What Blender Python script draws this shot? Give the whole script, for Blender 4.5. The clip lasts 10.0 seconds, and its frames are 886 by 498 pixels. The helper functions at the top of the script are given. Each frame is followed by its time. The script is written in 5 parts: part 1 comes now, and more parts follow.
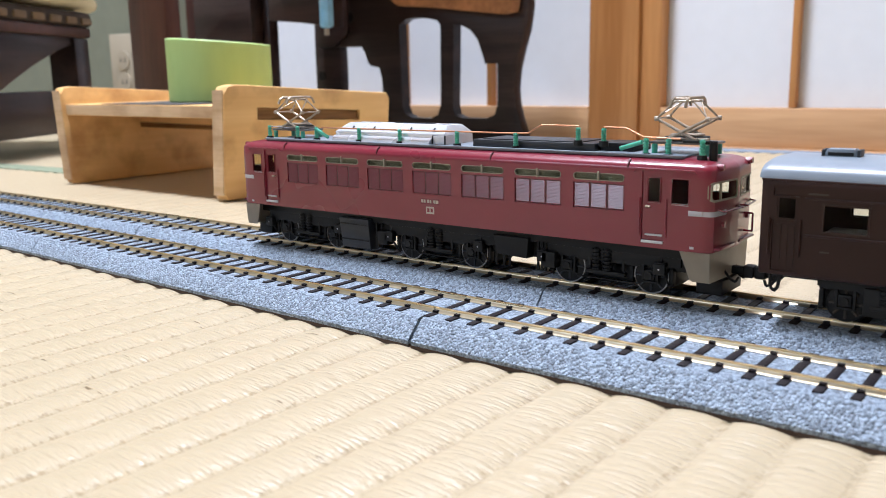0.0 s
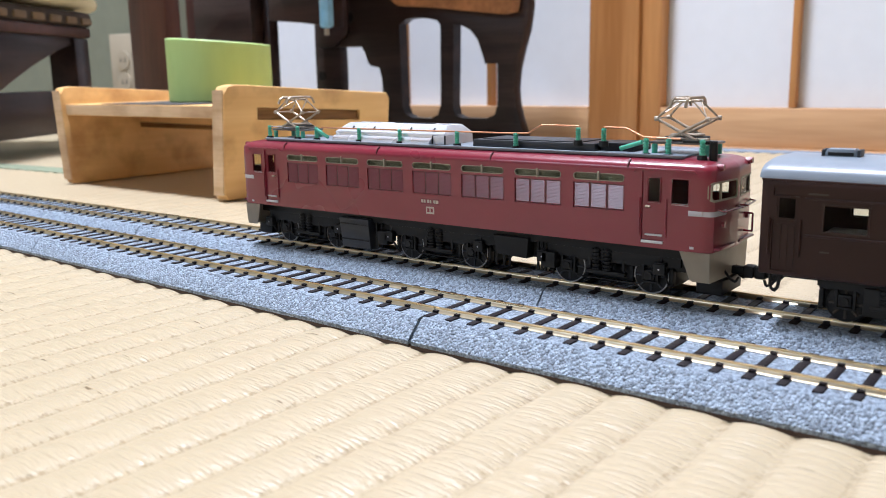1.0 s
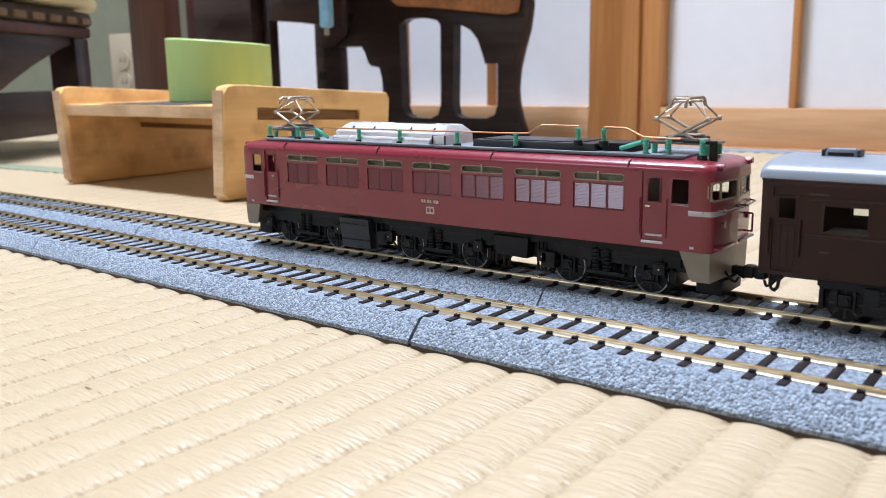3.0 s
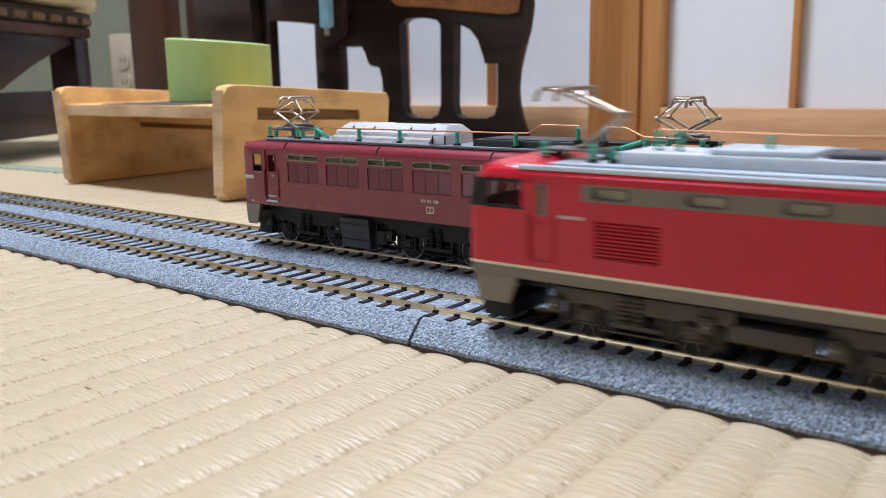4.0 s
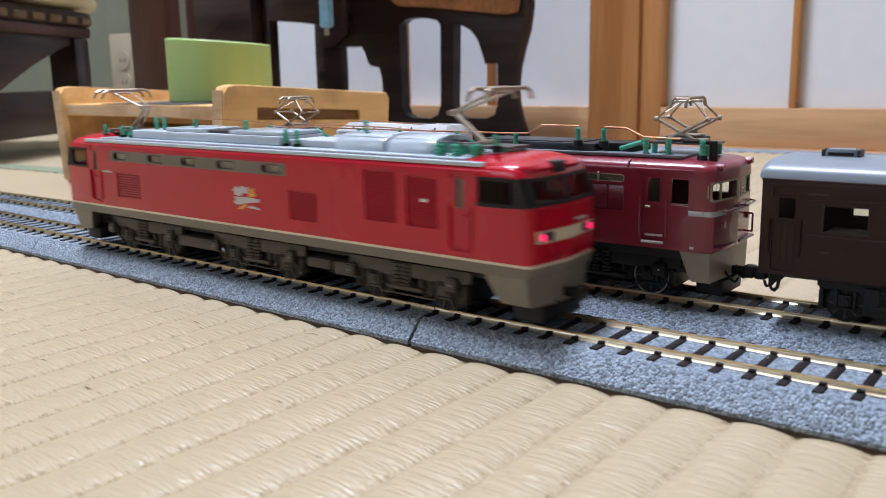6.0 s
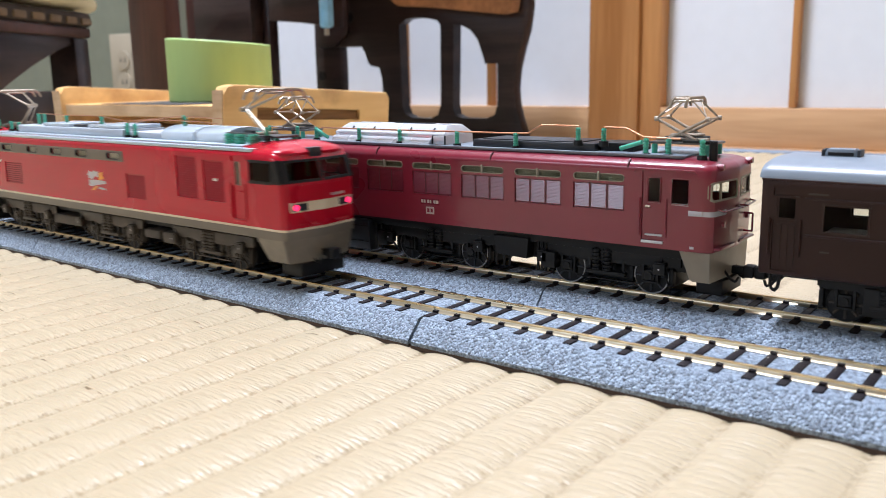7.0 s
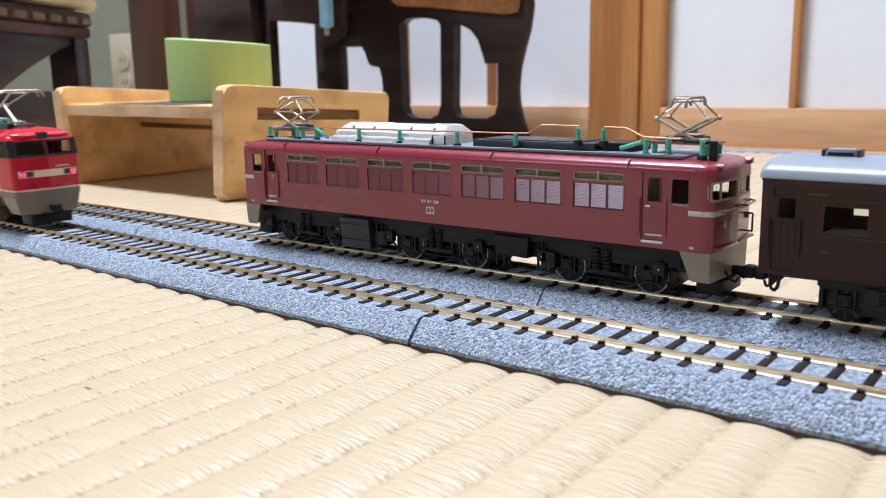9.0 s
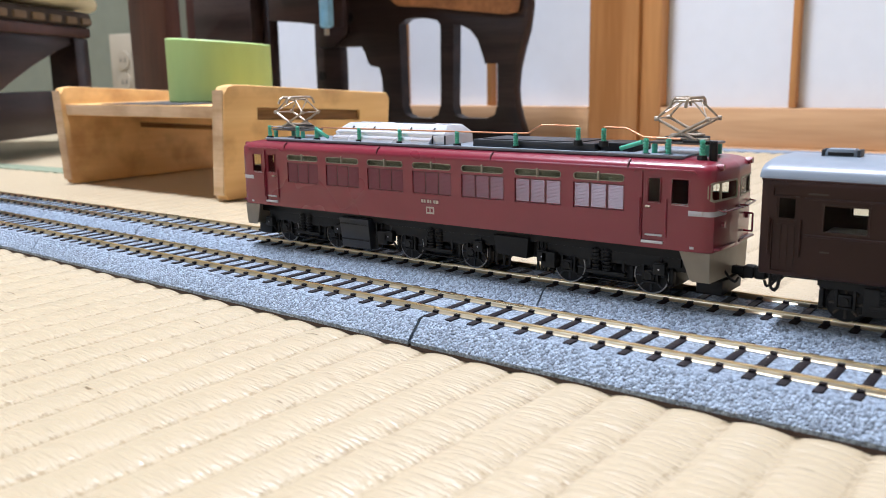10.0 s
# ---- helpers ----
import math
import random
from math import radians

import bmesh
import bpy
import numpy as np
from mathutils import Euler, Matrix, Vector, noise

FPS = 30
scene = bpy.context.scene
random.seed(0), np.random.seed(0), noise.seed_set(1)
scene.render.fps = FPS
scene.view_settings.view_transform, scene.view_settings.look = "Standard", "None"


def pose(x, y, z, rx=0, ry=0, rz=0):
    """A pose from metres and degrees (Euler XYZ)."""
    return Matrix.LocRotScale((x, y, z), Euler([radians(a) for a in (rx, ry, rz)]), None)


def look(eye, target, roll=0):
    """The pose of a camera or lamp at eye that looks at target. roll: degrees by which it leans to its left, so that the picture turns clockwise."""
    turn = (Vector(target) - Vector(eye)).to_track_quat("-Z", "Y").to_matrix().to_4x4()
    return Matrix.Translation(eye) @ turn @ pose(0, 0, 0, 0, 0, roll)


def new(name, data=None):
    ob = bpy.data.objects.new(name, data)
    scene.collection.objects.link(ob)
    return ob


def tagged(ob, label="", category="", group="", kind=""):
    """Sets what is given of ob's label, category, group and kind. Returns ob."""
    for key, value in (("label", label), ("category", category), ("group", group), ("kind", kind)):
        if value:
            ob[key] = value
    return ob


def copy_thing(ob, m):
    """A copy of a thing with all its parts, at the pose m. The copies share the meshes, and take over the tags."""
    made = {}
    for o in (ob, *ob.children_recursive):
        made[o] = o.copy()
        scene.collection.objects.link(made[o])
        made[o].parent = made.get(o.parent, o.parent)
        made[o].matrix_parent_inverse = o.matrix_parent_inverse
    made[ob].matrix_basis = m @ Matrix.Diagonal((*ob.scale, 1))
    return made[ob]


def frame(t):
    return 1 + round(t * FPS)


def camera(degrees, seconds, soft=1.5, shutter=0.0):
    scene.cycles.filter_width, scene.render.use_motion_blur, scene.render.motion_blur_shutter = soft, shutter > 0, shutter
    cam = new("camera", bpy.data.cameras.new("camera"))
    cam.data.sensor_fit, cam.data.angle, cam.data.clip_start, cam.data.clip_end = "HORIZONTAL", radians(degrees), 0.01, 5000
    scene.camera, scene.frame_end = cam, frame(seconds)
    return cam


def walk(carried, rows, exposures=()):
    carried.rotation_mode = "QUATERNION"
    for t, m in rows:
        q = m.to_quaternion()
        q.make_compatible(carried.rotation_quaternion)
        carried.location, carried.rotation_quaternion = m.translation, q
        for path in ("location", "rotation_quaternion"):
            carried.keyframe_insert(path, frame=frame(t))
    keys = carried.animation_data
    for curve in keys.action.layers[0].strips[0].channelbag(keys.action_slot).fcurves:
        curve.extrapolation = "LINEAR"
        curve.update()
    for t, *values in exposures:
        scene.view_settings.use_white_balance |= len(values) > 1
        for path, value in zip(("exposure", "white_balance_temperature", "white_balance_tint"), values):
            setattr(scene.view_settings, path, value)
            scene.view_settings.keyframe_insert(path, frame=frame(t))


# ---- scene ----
cam = camera(53.861, 10.0, soft=0.75, shutter=0.8)
EYE = Vector((0.17206, -0.22567, 0.08453))
TURN = Matrix(((0.79158, -0.10561, 0.60187), (0.61080, 0.16596, -0.77420), (-0.01812, 0.98046, 0.19588)))
cam.data.dof.use_dof, cam.data.dof.focus_distance, cam.data.dof.aperture_fstop = True, 0.33, 22.0
STAND = Matrix.Translation(EYE) @ TURN.to_4x4()
walk(cam, [(0.0, STAND), (10.0, STAND)],
     exposures=[(t, s, 5700, 12) for t, s in ((0.0, 0.2), (2.7, 0.2), (3.4, 0.14), (3.8, 0.02), (4.0, -0.1), (4.5, -0.5), (5.0, -0.52), (5.7, -0.36), (6.5, 0.08), (6.8, 0.2), (10.0, 0.2))])

# ---- light ----
world = bpy.data.worlds.new("world")
scene.world = world
world.use_nodes = True
sky = world.node_tree.nodes.new("ShaderNodeTexSky")
sky.sky_type, sky.sun_disc = "NISHITA", False
sky.sun_elevation, sky.sun_rotation = radians(40), radians(200)
world.node_tree.links.new(sky.outputs[0], world.node_tree.nodes["Background"].inputs[0])
world.node_tree.nodes["Background"].inputs[1].default_value = 0.1


def area_lamp(name, eye, target, sx, sy, watts, colour):
    data = bpy.data.lights.new(name, "AREA")
    data.shape, data.size, data.size_y, data.energy, data.color = "RECTANGLE", sx, sy, watts, colour
    ob = new(name, data)
    ob.matrix_world = look(eye, target)
    return ob


# the ceiling light of the room, and daylight in the window behind the camera
area_lamp("ceiling_lamp_light", (-0.6, 0.05, 2.24), (-0.6, 0.0499, 0), 0.36, 0.36, 95, (0.98, 0.98, 1.0))
area_lamp("window_daylight", (-1.2, -2.36, 1.35), (-0.9, 0, 0.9), 0.95, 0.85, 10.5, (0.86, 0.94, 1.0))

# ---- materials ----
MM = 0.001


def material(name, colour, rough=0.5, metal=0.0, vary=0.12, scale=300.0, bump=0.0, bump_scale=800.0, stretch=(1, 1, 1), spec=0.5, coat=0.0, per_object=0.0):
    m = bpy.data.materials.new(name)
    m.use_nodes = True
    n, l = m.node_tree.nodes, m.node_tree.links
    b = n["Principled BSDF"]
    b.inputs["Roughness"].default_value = rough
    b.inputs["Metallic"].default_value = metal
    b.inputs["Specular IOR Level"].default_value = spec
    b.inputs["Coat Weight"].default_value = coat
    b.inputs["Coat Roughness"].default_value = 0.1
    co = n.new("ShaderNodeTexCoord")
    mp = n.new("ShaderNodeMapping")
    mp.inputs["Scale"].default_value = stretch
    l.new(co.outputs["Object"], mp.inputs["Vector"])
    big, fine = n.new("ShaderNodeTexNoise"), n.new("ShaderNodeTexNoise")
    big.inputs["Scale"].default_value, fine.inputs["Scale"].default_value = scale * 0.13, scale
    big.inputs["Detail"].default_value, fine.inputs["Detail"].default_value = 3, 4
    l.new(mp.outputs[0], big.inputs["Vector"])
    l.new(mp.outputs[0], fine.inputs["Vector"])
    mix = n.new("ShaderNodeMath")
    mix.operation = "ADD"
    l.new(big.outputs["Fac"], mix.inputs[0])
    l.new(fine.outputs["Fac"], mix.inputs[1])
    rng = n.new("ShaderNodeMapRange")
    rng.inputs["From Min"].default_value, rng.inputs["From Max"].default_value = 0.6, 1.4
    rng.inputs["To Min"].default_value, rng.inputs["To Max"].default_value = 1 - vary, 1 + vary
    l.new(mix.outputs[0], rng.inputs["Value"])
    hue = n.new("ShaderNodeHueSaturation")
    hue.inputs["Color"].default_value = (*colour, 1)
    l.new(rng.outputs[0], hue.inputs["Value"])
    if per_object:
        info = n.new("ShaderNodeObjectInfo")
        pr = n.new("ShaderNodeMapRange")
        pr.inputs["To Min"].default_value, pr.inputs["To Max"].default_value = 1 - per_object, 1 + per_object
        l.new(info.outputs["Random"], pr.inputs["Value"])
        mul = n.new("ShaderNodeMath")
        mul.operation = "MULTIPLY"
        l.new(rng.outputs[0], mul.inputs[0])
        l.new(pr.outputs[0], mul.inputs[1])
        l.new(mul.outputs[0], hue.inputs["Value"])
    l.new(hue.outputs[0], b.inputs["Base Color"])
    rr = n.new("ShaderNodeMapRange")
    rr.inputs["From Min"].default_value, rr.inputs["From Max"].default_value = 0.3, 0.7
    rr.inputs["To Min"].default_value, rr.inputs["To Max"].default_value = max(0.02, rough * 0.85), min(1, rough * 1.15)
    l.new(big.outputs["Fac"], rr.inputs["Value"])
    l.new(rr.outputs[0], b.inputs["Roughness"])
    if bump:
        bt = n.new("ShaderNodeTexNoise")
        bt.inputs["Scale"].default_value, bt.inputs["Detail"].default_value = bump_scale, 3
        l.new(mp.outputs[0], bt.inputs["Vector"])
        bp = n.new("ShaderNodeBump")
        bp.inputs["Strength"].default_value, bp.inputs["Distance"].default_value = 1.0, bump
        l.new(bt.outputs["Fac"], bp.inputs["Height"])
        l.new(bp.outputs[0], b.inputs["Normal"])
    return m


def wood(name, dark, light, axis, rough=0.45, ring=90.0, pores=900.0, stain=0.0):
    """Grain that runs along one axis: 0, 1 or 2."""
    m = material(name, light, rough, 0, 0.1, 60, 0.00015, pores, spec=0.3)
    n, l = m.node_tree.nodes, m.node_tree.links
    b = n["Principled BSDF"]
    co, mp = n.new("ShaderNodeTexCoord"), n.new("ShaderNodeMapping")
    st = [1.0, 1.0, 1.0]
    st[axis] = 0.06
    mp.inputs["Scale"].default_value = st
    l.new(co.outputs["Object"], mp.inputs["Vector"])
    a, f = n.new("ShaderNodeTexNoise"), n.new("ShaderNodeTexNoise")
    a.inputs["Scale"].default_value, a.inputs["Detail"].default_value, a.inputs["Distortion"].default_value = ring, 4, 0.6
    f.inputs["Scale"].default_value = ring * 9
    l.new(mp.outputs[0], a.inputs["Vector"])
    l.new(mp.outputs[0], f.inputs["Vector"])
    ad = n.new("ShaderNodeMath")
    ad.operation = "MULTIPLY_ADD"
    ad.inputs[1].default_value = 0.35
    l.new(f.outputs["Fac"], ad.inputs[0])
    l.new(a.outputs["Fac"], ad.inputs[2])
    r = n.new("ShaderNodeValToRGB")
    r.color_ramp.elements[0].position, r.color_ramp.elements[0].color = 0.48, (*dark, 1)
    r.color_ramp.elements[1].position, r.color_ramp.elements[1].color = 0.85, (*light, 1)
    l.new(ad.outputs[0], r.inputs["Fac"])
    l.new(r.outputs[0], b.inputs["Base Color"])
    if stain:
        s, sr, mx = n.new("ShaderNodeTexNoise"), n.new("ShaderNodeValToRGB"), n.new("ShaderNodeMix")
        s.inputs["Scale"].default_value, s.inputs["Detail"].default_value = 26, 6
        l.new(co.outputs["Object"], s.inputs["Vector"])
        sr.color_ramp.elements[0].position, sr.color_ramp.elements[0].color = 0.30, (1 - stain, 1 - stain * 1.2, 1 - stain * 1.3, 1)
        sr.color_ramp.elements[1].position, sr.color_ramp.elements[1].color = 0.52, (1, 1, 1, 1)
        l.new(s.outputs["Fac"], sr.inputs["Fac"])
        mx.data_type, mx.blend_type = "RGBA", "MULTIPLY"
        mx.inputs[0].default_value = 1.0
        l.new(r.outputs[0], mx.inputs[6])
        l.new(sr.outputs[0], mx.inputs[7])
        l.new(mx.outputs[2], b.inputs["Base Color"])
    return m


def tatami_material():
    m = bpy.data.materials.new("woven rush")
    m.use_nodes = True
    n, l = m.node_tree.nodes, m.node_tree.links
    b = n["Principled BSDF"]
    b.inputs["Roughness"].default_value = 0.36
    b.inputs["Specular IOR Level"].default_value = 0.5
    co = n.new("ShaderNodeTexCoord")

    def noise_at(sx, sy, scale, detail=2):
        mp = n.new("ShaderNodeMapping")
        mp.inputs["Scale"].default_value = (sx, sy, 1)
        l.new(co.outputs["Object"], mp.inputs["Vector"])
        t = n.new("ShaderNodeTexNoise")
        t.inputs["Scale"].default_value, t.inputs["Detail"].default_value = scale, detail
        l.new(mp.outputs[0], t.inputs["Vector"])
        return t.outputs["Fac"]
    strand = noise_at(0.11, 1.0, 900)
    coarse = noise_at(0.25, 1.0, 260)
    patch = noise_at(0.6, 1, 42, 4)

    def math_node(op, a, c, d=None):
        k = n.new("ShaderNodeMath")
        k.operation = op
        for i, v in enumerate((a, c, d)):
            if v is None:
                continue
            if isinstance(v, (int, float)):
                k.inputs[i].default_value = v
            else:
                l.new(v, k.inputs[i])
        return k.outputs[0]
    both = math_node("MULTIPLY_ADD", coarse, 1.3, math_node("MULTIPLY_ADD", patch, 0.5, strand))
    ramp = n.new("ShaderNodeValToRGB")
    e = ramp.color_ramp.elements
    e[0].position, e[0].color = 1.06, (0.17, 0.115, 0.055, 1)
    e[1].position, e[1].color = 1.72, (0.68, 0.60, 0.455, 1)
    mid = ramp.color_ramp.elements.new(1.38)
    mid.color = (0.455, 0.372, 0.242, 1)
    fac = math_node("MULTIPLY", both, 0.55)
    for k in e:
        k.position = min(1.0, k.position * 0.55)
    l.new(fac, ramp.inputs["Fac"])
    # stitches: short dark gaps in the grooves between the ridges, over painted crease shade
    sep = n.new("ShaderNodeSeparateXYZ")
    l.new(co.outputs["Object"], sep.inputs[0])
    wob = math_node("MULTIPLY_ADD", coarse, 0.0030, sep.outputs[0])
    ph = math_node("FRACT", math_node("DIVIDE", math_node("ADD", wob, (RIDGE * 200.5 - RIDGE0) * MM - 0.0015), RIDGE * MM), 0)
    near = math_node("LESS_THAN", math_node("ABSOLUTE", math_node("SUBTRACT", ph, 0.5), 0), 0.085)
    dash = math_node("GREATER_THAN", noise_at(0.22, 1.0, 1300, 0), 0.60)
    gap = math_node("MULTIPLY", near, dash)
    mixc = n.new("ShaderNodeMix")
    mixc.data_type = "RGBA"
    mixc.inputs[7].default_value = (0.20, 0.125, 0.05, 1)
    # the 0.05 share darkens each whole groove: crease shade put into the colour
    l.new(math_node("MULTIPLY_ADD", gap, 0.4, math_node("MULTIPLY", near, 0.05)), mixc.inputs[0])
    l.new(ramp.outputs[0], mixc.inputs[6])
    l.new(mixc.outputs[2], b.inputs["Base Color"])
    bp = n.new("ShaderNodeBump")
    bp.inputs["Distance"].default_value = 0.0007
    l.new(math_node("SUBTRACT", math_node("MULTIPLY_ADD", coarse, 0.6, strand), gap), bp.inputs["Height"])
    l.new(bp.outputs[0], b.inputs["Normal"])
    return m


RIDGE, RIDGE0 = 16.22, 38.0
M_TATAMI = tatami_material()


def ballast_material():
    m = material("grey ballast moulding", (0.235, 0.285, 0.35), 0.7, 0, 0.5, 1400, 0.0007, 900)
    n, l = m.node_tree.nodes, m.node_tree.links
    v = n.new("ShaderNodeTexVoronoi")
    v.inputs["Scale"].default_value = 1350
    co = n.new("ShaderNodeTexCoord")
    l.new(co.outputs["Object"], v.inputs["Vector"])
    hs = [k for k in n if k.type == "HUE_SAT"][0]
    sep = n.new("ShaderNodeSeparateColor")
    l.new(v.outputs["Color"], sep.inputs[0])
    mr = n.new("ShaderNodeMapRange")
    mr.inputs["To Min"].default_value, mr.inputs["To Max"].default_value = 0.5, 1.5
    l.new(sep.outputs[0], mr.inputs["Value"])
    l.new(mr.outputs[0], hs.inputs["Value"])
    bp = [k for k in n if k.type == "BUMP"][0]
    inv = n.new("ShaderNodeMath")
    inv.operation = "SUBTRACT"
    inv.inputs[0].default_value = 1.0
    l.new(v.outputs["Distance"], inv.inputs[1])
    l.new(inv.outputs[0], bp.inputs["Height"])
    return m


M_BALLAST = ballast_material()
M_BEDSHADE = material("brown roadbed edge", (0.05, 0.028, 0.02), 0.7)
M_RAIL = material("nickel silver rail", (0.64, 0.49, 0.26), 0.3, 1.0, 0.1, 200)
M_WEB = material("bright nickel rail web", (0.68, 0.59, 0.42), 0.34, 1.0, 0.06, 300)
M_SLEEPER = material("dark brown sleeper plastic", (0.011, 0.008, 0.010), 0.6, 0, 0.25, 500, 0.0001, 2000, per_object=0.15, spec=0.2)
M_MAROON = material("maroon paint", (0.195, 0.016, 0.033), 0.3, 0, 0.06, 120, 0.00001, 3000, spec=0.4, coat=0.45)
# painted shade for the louvre gaps, also the colour of the roof joints
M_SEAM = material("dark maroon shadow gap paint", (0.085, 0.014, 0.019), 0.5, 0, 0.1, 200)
M_MAROON_LOUVRE = material("maroon louvre paint", (0.175, 0.025, 0.045), 0.2, 0, 0.06, 120, spec=0.85)
M_RED = material("bright red paint", (0.44, 0.003, 0.019), 0.26, 0, 0.05, 120, spec=0.32, coat=0.25)
M_DEEPRED = material("deep red mesh paint", (0.31, 0.003, 0.014), 0.15, 0, 0.08, 900, spec=0.42)
M_BROWN = material("dark brown paint", (0.028, 0.0105, 0.008), 0.36, 0, 0.15, 150, spec=0.25)
M_ROOFGREY = material("grey roof paint", (0.19, 0.225, 0.27), 0.36, 0, 0.08, 150)
M_SILVER = material("silver paint", (0.70, 0.72, 0.77), 0.26, 0.45, 0.06, 200)
M_LIGHTGREY = material("pale grey plastic", (0.48, 0.52, 0.58), 0.4, 0, 0.08, 200)
M_DARKGREY = material("dark grey plastic", (0.018, 0.020, 0.026), 0.4, 0, 0.15, 200)
M_BLACK = material("black plastic", (0.006, 0.006, 0.0065), 0.5, 0, 0.3, 300, spec=0.3)
M_WEATHER = material("brown grey underframe plastic", (0.058, 0.046, 0.034), 0.45, 0, 0.35, 300, spec=0.4)
M_BAND = material("dark olive grey band", (0.150, 0.128, 0.098), 0.42, 0, 0.08, 200)
M_BEIGEGREY = material("beige grey plastic", (0.23, 0.195, 0.145), 0.42, 0, 0.12, 250)
M_PILOT = material("grey brown pilot plastic", (0.175, 0.150, 0.112), 0.45, 0, 0.2, 250)
M_CREAM = material("cream window frame", (0.30, 0.265, 0.20), 0.4, 0, 0.08, 250)
M_WHITE = material("white print", (0.75, 0.73, 0.70), 0.45, 0, 0.05, 300)
M_ORANGE = material("orange print", (0.75, 0.32, 0.03), 0.45, 0, 0.05, 300)
M_PALE = material("pale grey print", (0.52, 0.50, 0.52), 0.45, 0, 0.1, 300)
M_WHEELRIM = material("bright wheel tread", (0.30, 0.28, 0.26), 0.3, 1.0, 0.1, 300)
M_GREEN = material("green insulator plastic", (0.08, 0.40, 0.28), 0.35, 0, 0.15, 300)
M_COPPER = material("copper wire", (0.55, 0.28, 0.16), 0.3, 1.0, 0.1, 300)
M_METAL = material("bright pantograph metal", (0.40, 0.34, 0.27), 0.48, 1.0, 0.12, 400)
M_GUNMETAL = material("dark pantograph metal", (0.16, 0.15, 0.15), 0.35, 0.8, 0.15, 400)
M_OLIVE = material("olive window panel", (0.22, 0.215, 0.145), 0.6, 0, 0.15, 300)
M_ROOFPALE = material("pale blue-grey roof paint", (0.46, 0.53, 0.60), 0.24, 0, 0.08, 200, coat=0.3)
M_STRIPE = material("cream stripe print", (0.66, 0.58, 0.42), 0.4, 0, 0.06, 300)
M_LETTER = material("beige letter paint", (0.46, 0.38, 0.34), 0.45, 0, 0.1, 300)
M_INTERIOR = material("cab interior plastic", (0.30, 0.30, 0.24), 0.6)
M_PLY = wood("pine plywood", (0.64, 0.36, 0.125), (0.80, 0.53, 0.23), 1, 0.5, 22, stain=0.42)
M_PLYEDGE = wood("plywood cut edge", (0.56, 0.38, 0.21), (0.74, 0.56, 0.36), 0, 0.65, 70, stain=0.35)
M_SLOT = wood("dark worn groove", (0.14, 0.07, 0.025), (0.36, 0.20, 0.075), 1, 0.7, 60)
M_TAPE = material("green masking tape paper", (0.40, 0.56, 0.20), 0.5, 0, 0.06, 120, 0.0002, 1500, stretch=(1, 1, 0.2))
M_CARD = material("grey card", (0.05, 0.05, 0.05), 0.7)
M_DARKWOOD = wood("dark stained wood", (0.014, 0.008, 0.008), (0.045, 0.025, 0.023), 0, 0.32, 40)
M_REDWOOD = wood("red brown wood", (0.035, 0.012, 0.007), (0.085, 0.03, 0.017), 2, 0.35, 40)
M_CEDAR = wood("orange cedar", (0.38, 0.165, 0.05), (0.58, 0.29, 0.105), 2, 0.4, 25)
M_CEDARX = wood("pale cedar rail", (0.44, 0.25, 0.12), (0.62, 0.39, 0.21), 0, 0.4, 25)
M_PAPER = material("white shoji paper", (0.64, 0.66, 0.70), 0.8, 0, 0.03, 60, 0.0001, 900)
M_PLASTER = material("grey green plaster", (0.17, 0.18, 0.13), 0.9, 0, 0.1, 40, 0.0006, 500)
M_PALEWALL = material("sand plaster", (0.36, 0.33, 0.27), 0.9, 0, 0.08, 40, 0.0004, 500)
M_CEIL = material("cedar ceiling board", (0.34, 0.25, 0.16), 0.8, 0, 0.06, 30)
M_IVORY = material("ivory plastic plate", (0.36, 0.31, 0.23), 0.45, 0, 0.04, 100)
M_CLOTH = material("cream cushion cloth", (0.70, 0.62, 0.40), 0.9, 0, 0.12, 80, 0.0006, 900)
M_HERI = material("blue grey cloth edging", (0.20, 0.235, 0.29), 0.85, 0, 0.15, 300, 0.0003, 1500)
M_HERIGREEN = material("green grey cloth edging", (0.20, 0.23, 0.15), 0.85, 0, 0.15, 300, 0.0003, 1500)
M_WEAVE = material("dark woven trim", (0.035, 0.022, 0.015), 0.9, 0, 0.2, 300, 0.0004, 900)
M_TAN = material("tan woven tuft", (0.17, 0.115, 0.065), 0.9, 0, 0.2, 300, 0.0004, 900)
M_PATTERN = material("faded orange seat cloth", (0.34, 0.15, 0.06), 0.9, 0, 0.5, 120, 0.0004, 900)
M_BLUE = material("pale blue plastic tag", (0.22, 0.45, 0.66), 0.25, 0, 0.25, 90)


def glass(name, tint, rough=0.02):
    m = bpy.data.materials.new(name)
    m.use_nodes = True
    b = m.node_tree.nodes["Principled BSDF"]
    b.inputs["Base Color"].default_value = (*tint, 1)
    b.inputs["Roughness"].default_value = rough
    b.inputs["Transmission Weight"].default_value = 1.0
    b.inputs["IOR"].default_value = 1.1
    return m


M_GLASS = glass("clear window plastic", (0.86, 0.88, 0.86))
M_SMOKE = glass("smoked window plastic", (0.78, 0.76, 0.70))


def glow(name, colour, strength):
    m = bpy.data.materials.new(name)
    m.use_nodes = True
    b = m.node_tree.nodes["Principled BSDF"]
    b.inputs["Base Color"].default_value = (*colour, 1)
    b.inputs["Emission Color"].default_value = (*colour, 1)
    b.inputs["Emission Strength"].default_value = strength
    return m


M_TAIL = glow("lit red tail lamp", (1.0, 0.03, 0.12), 1.6)
M_LAMP = glow("lit ceiling lamp diffuser", (1.0, 0.96, 0.9), 2.0)

# ---- mesh helpers, all lengths in millimetres ----


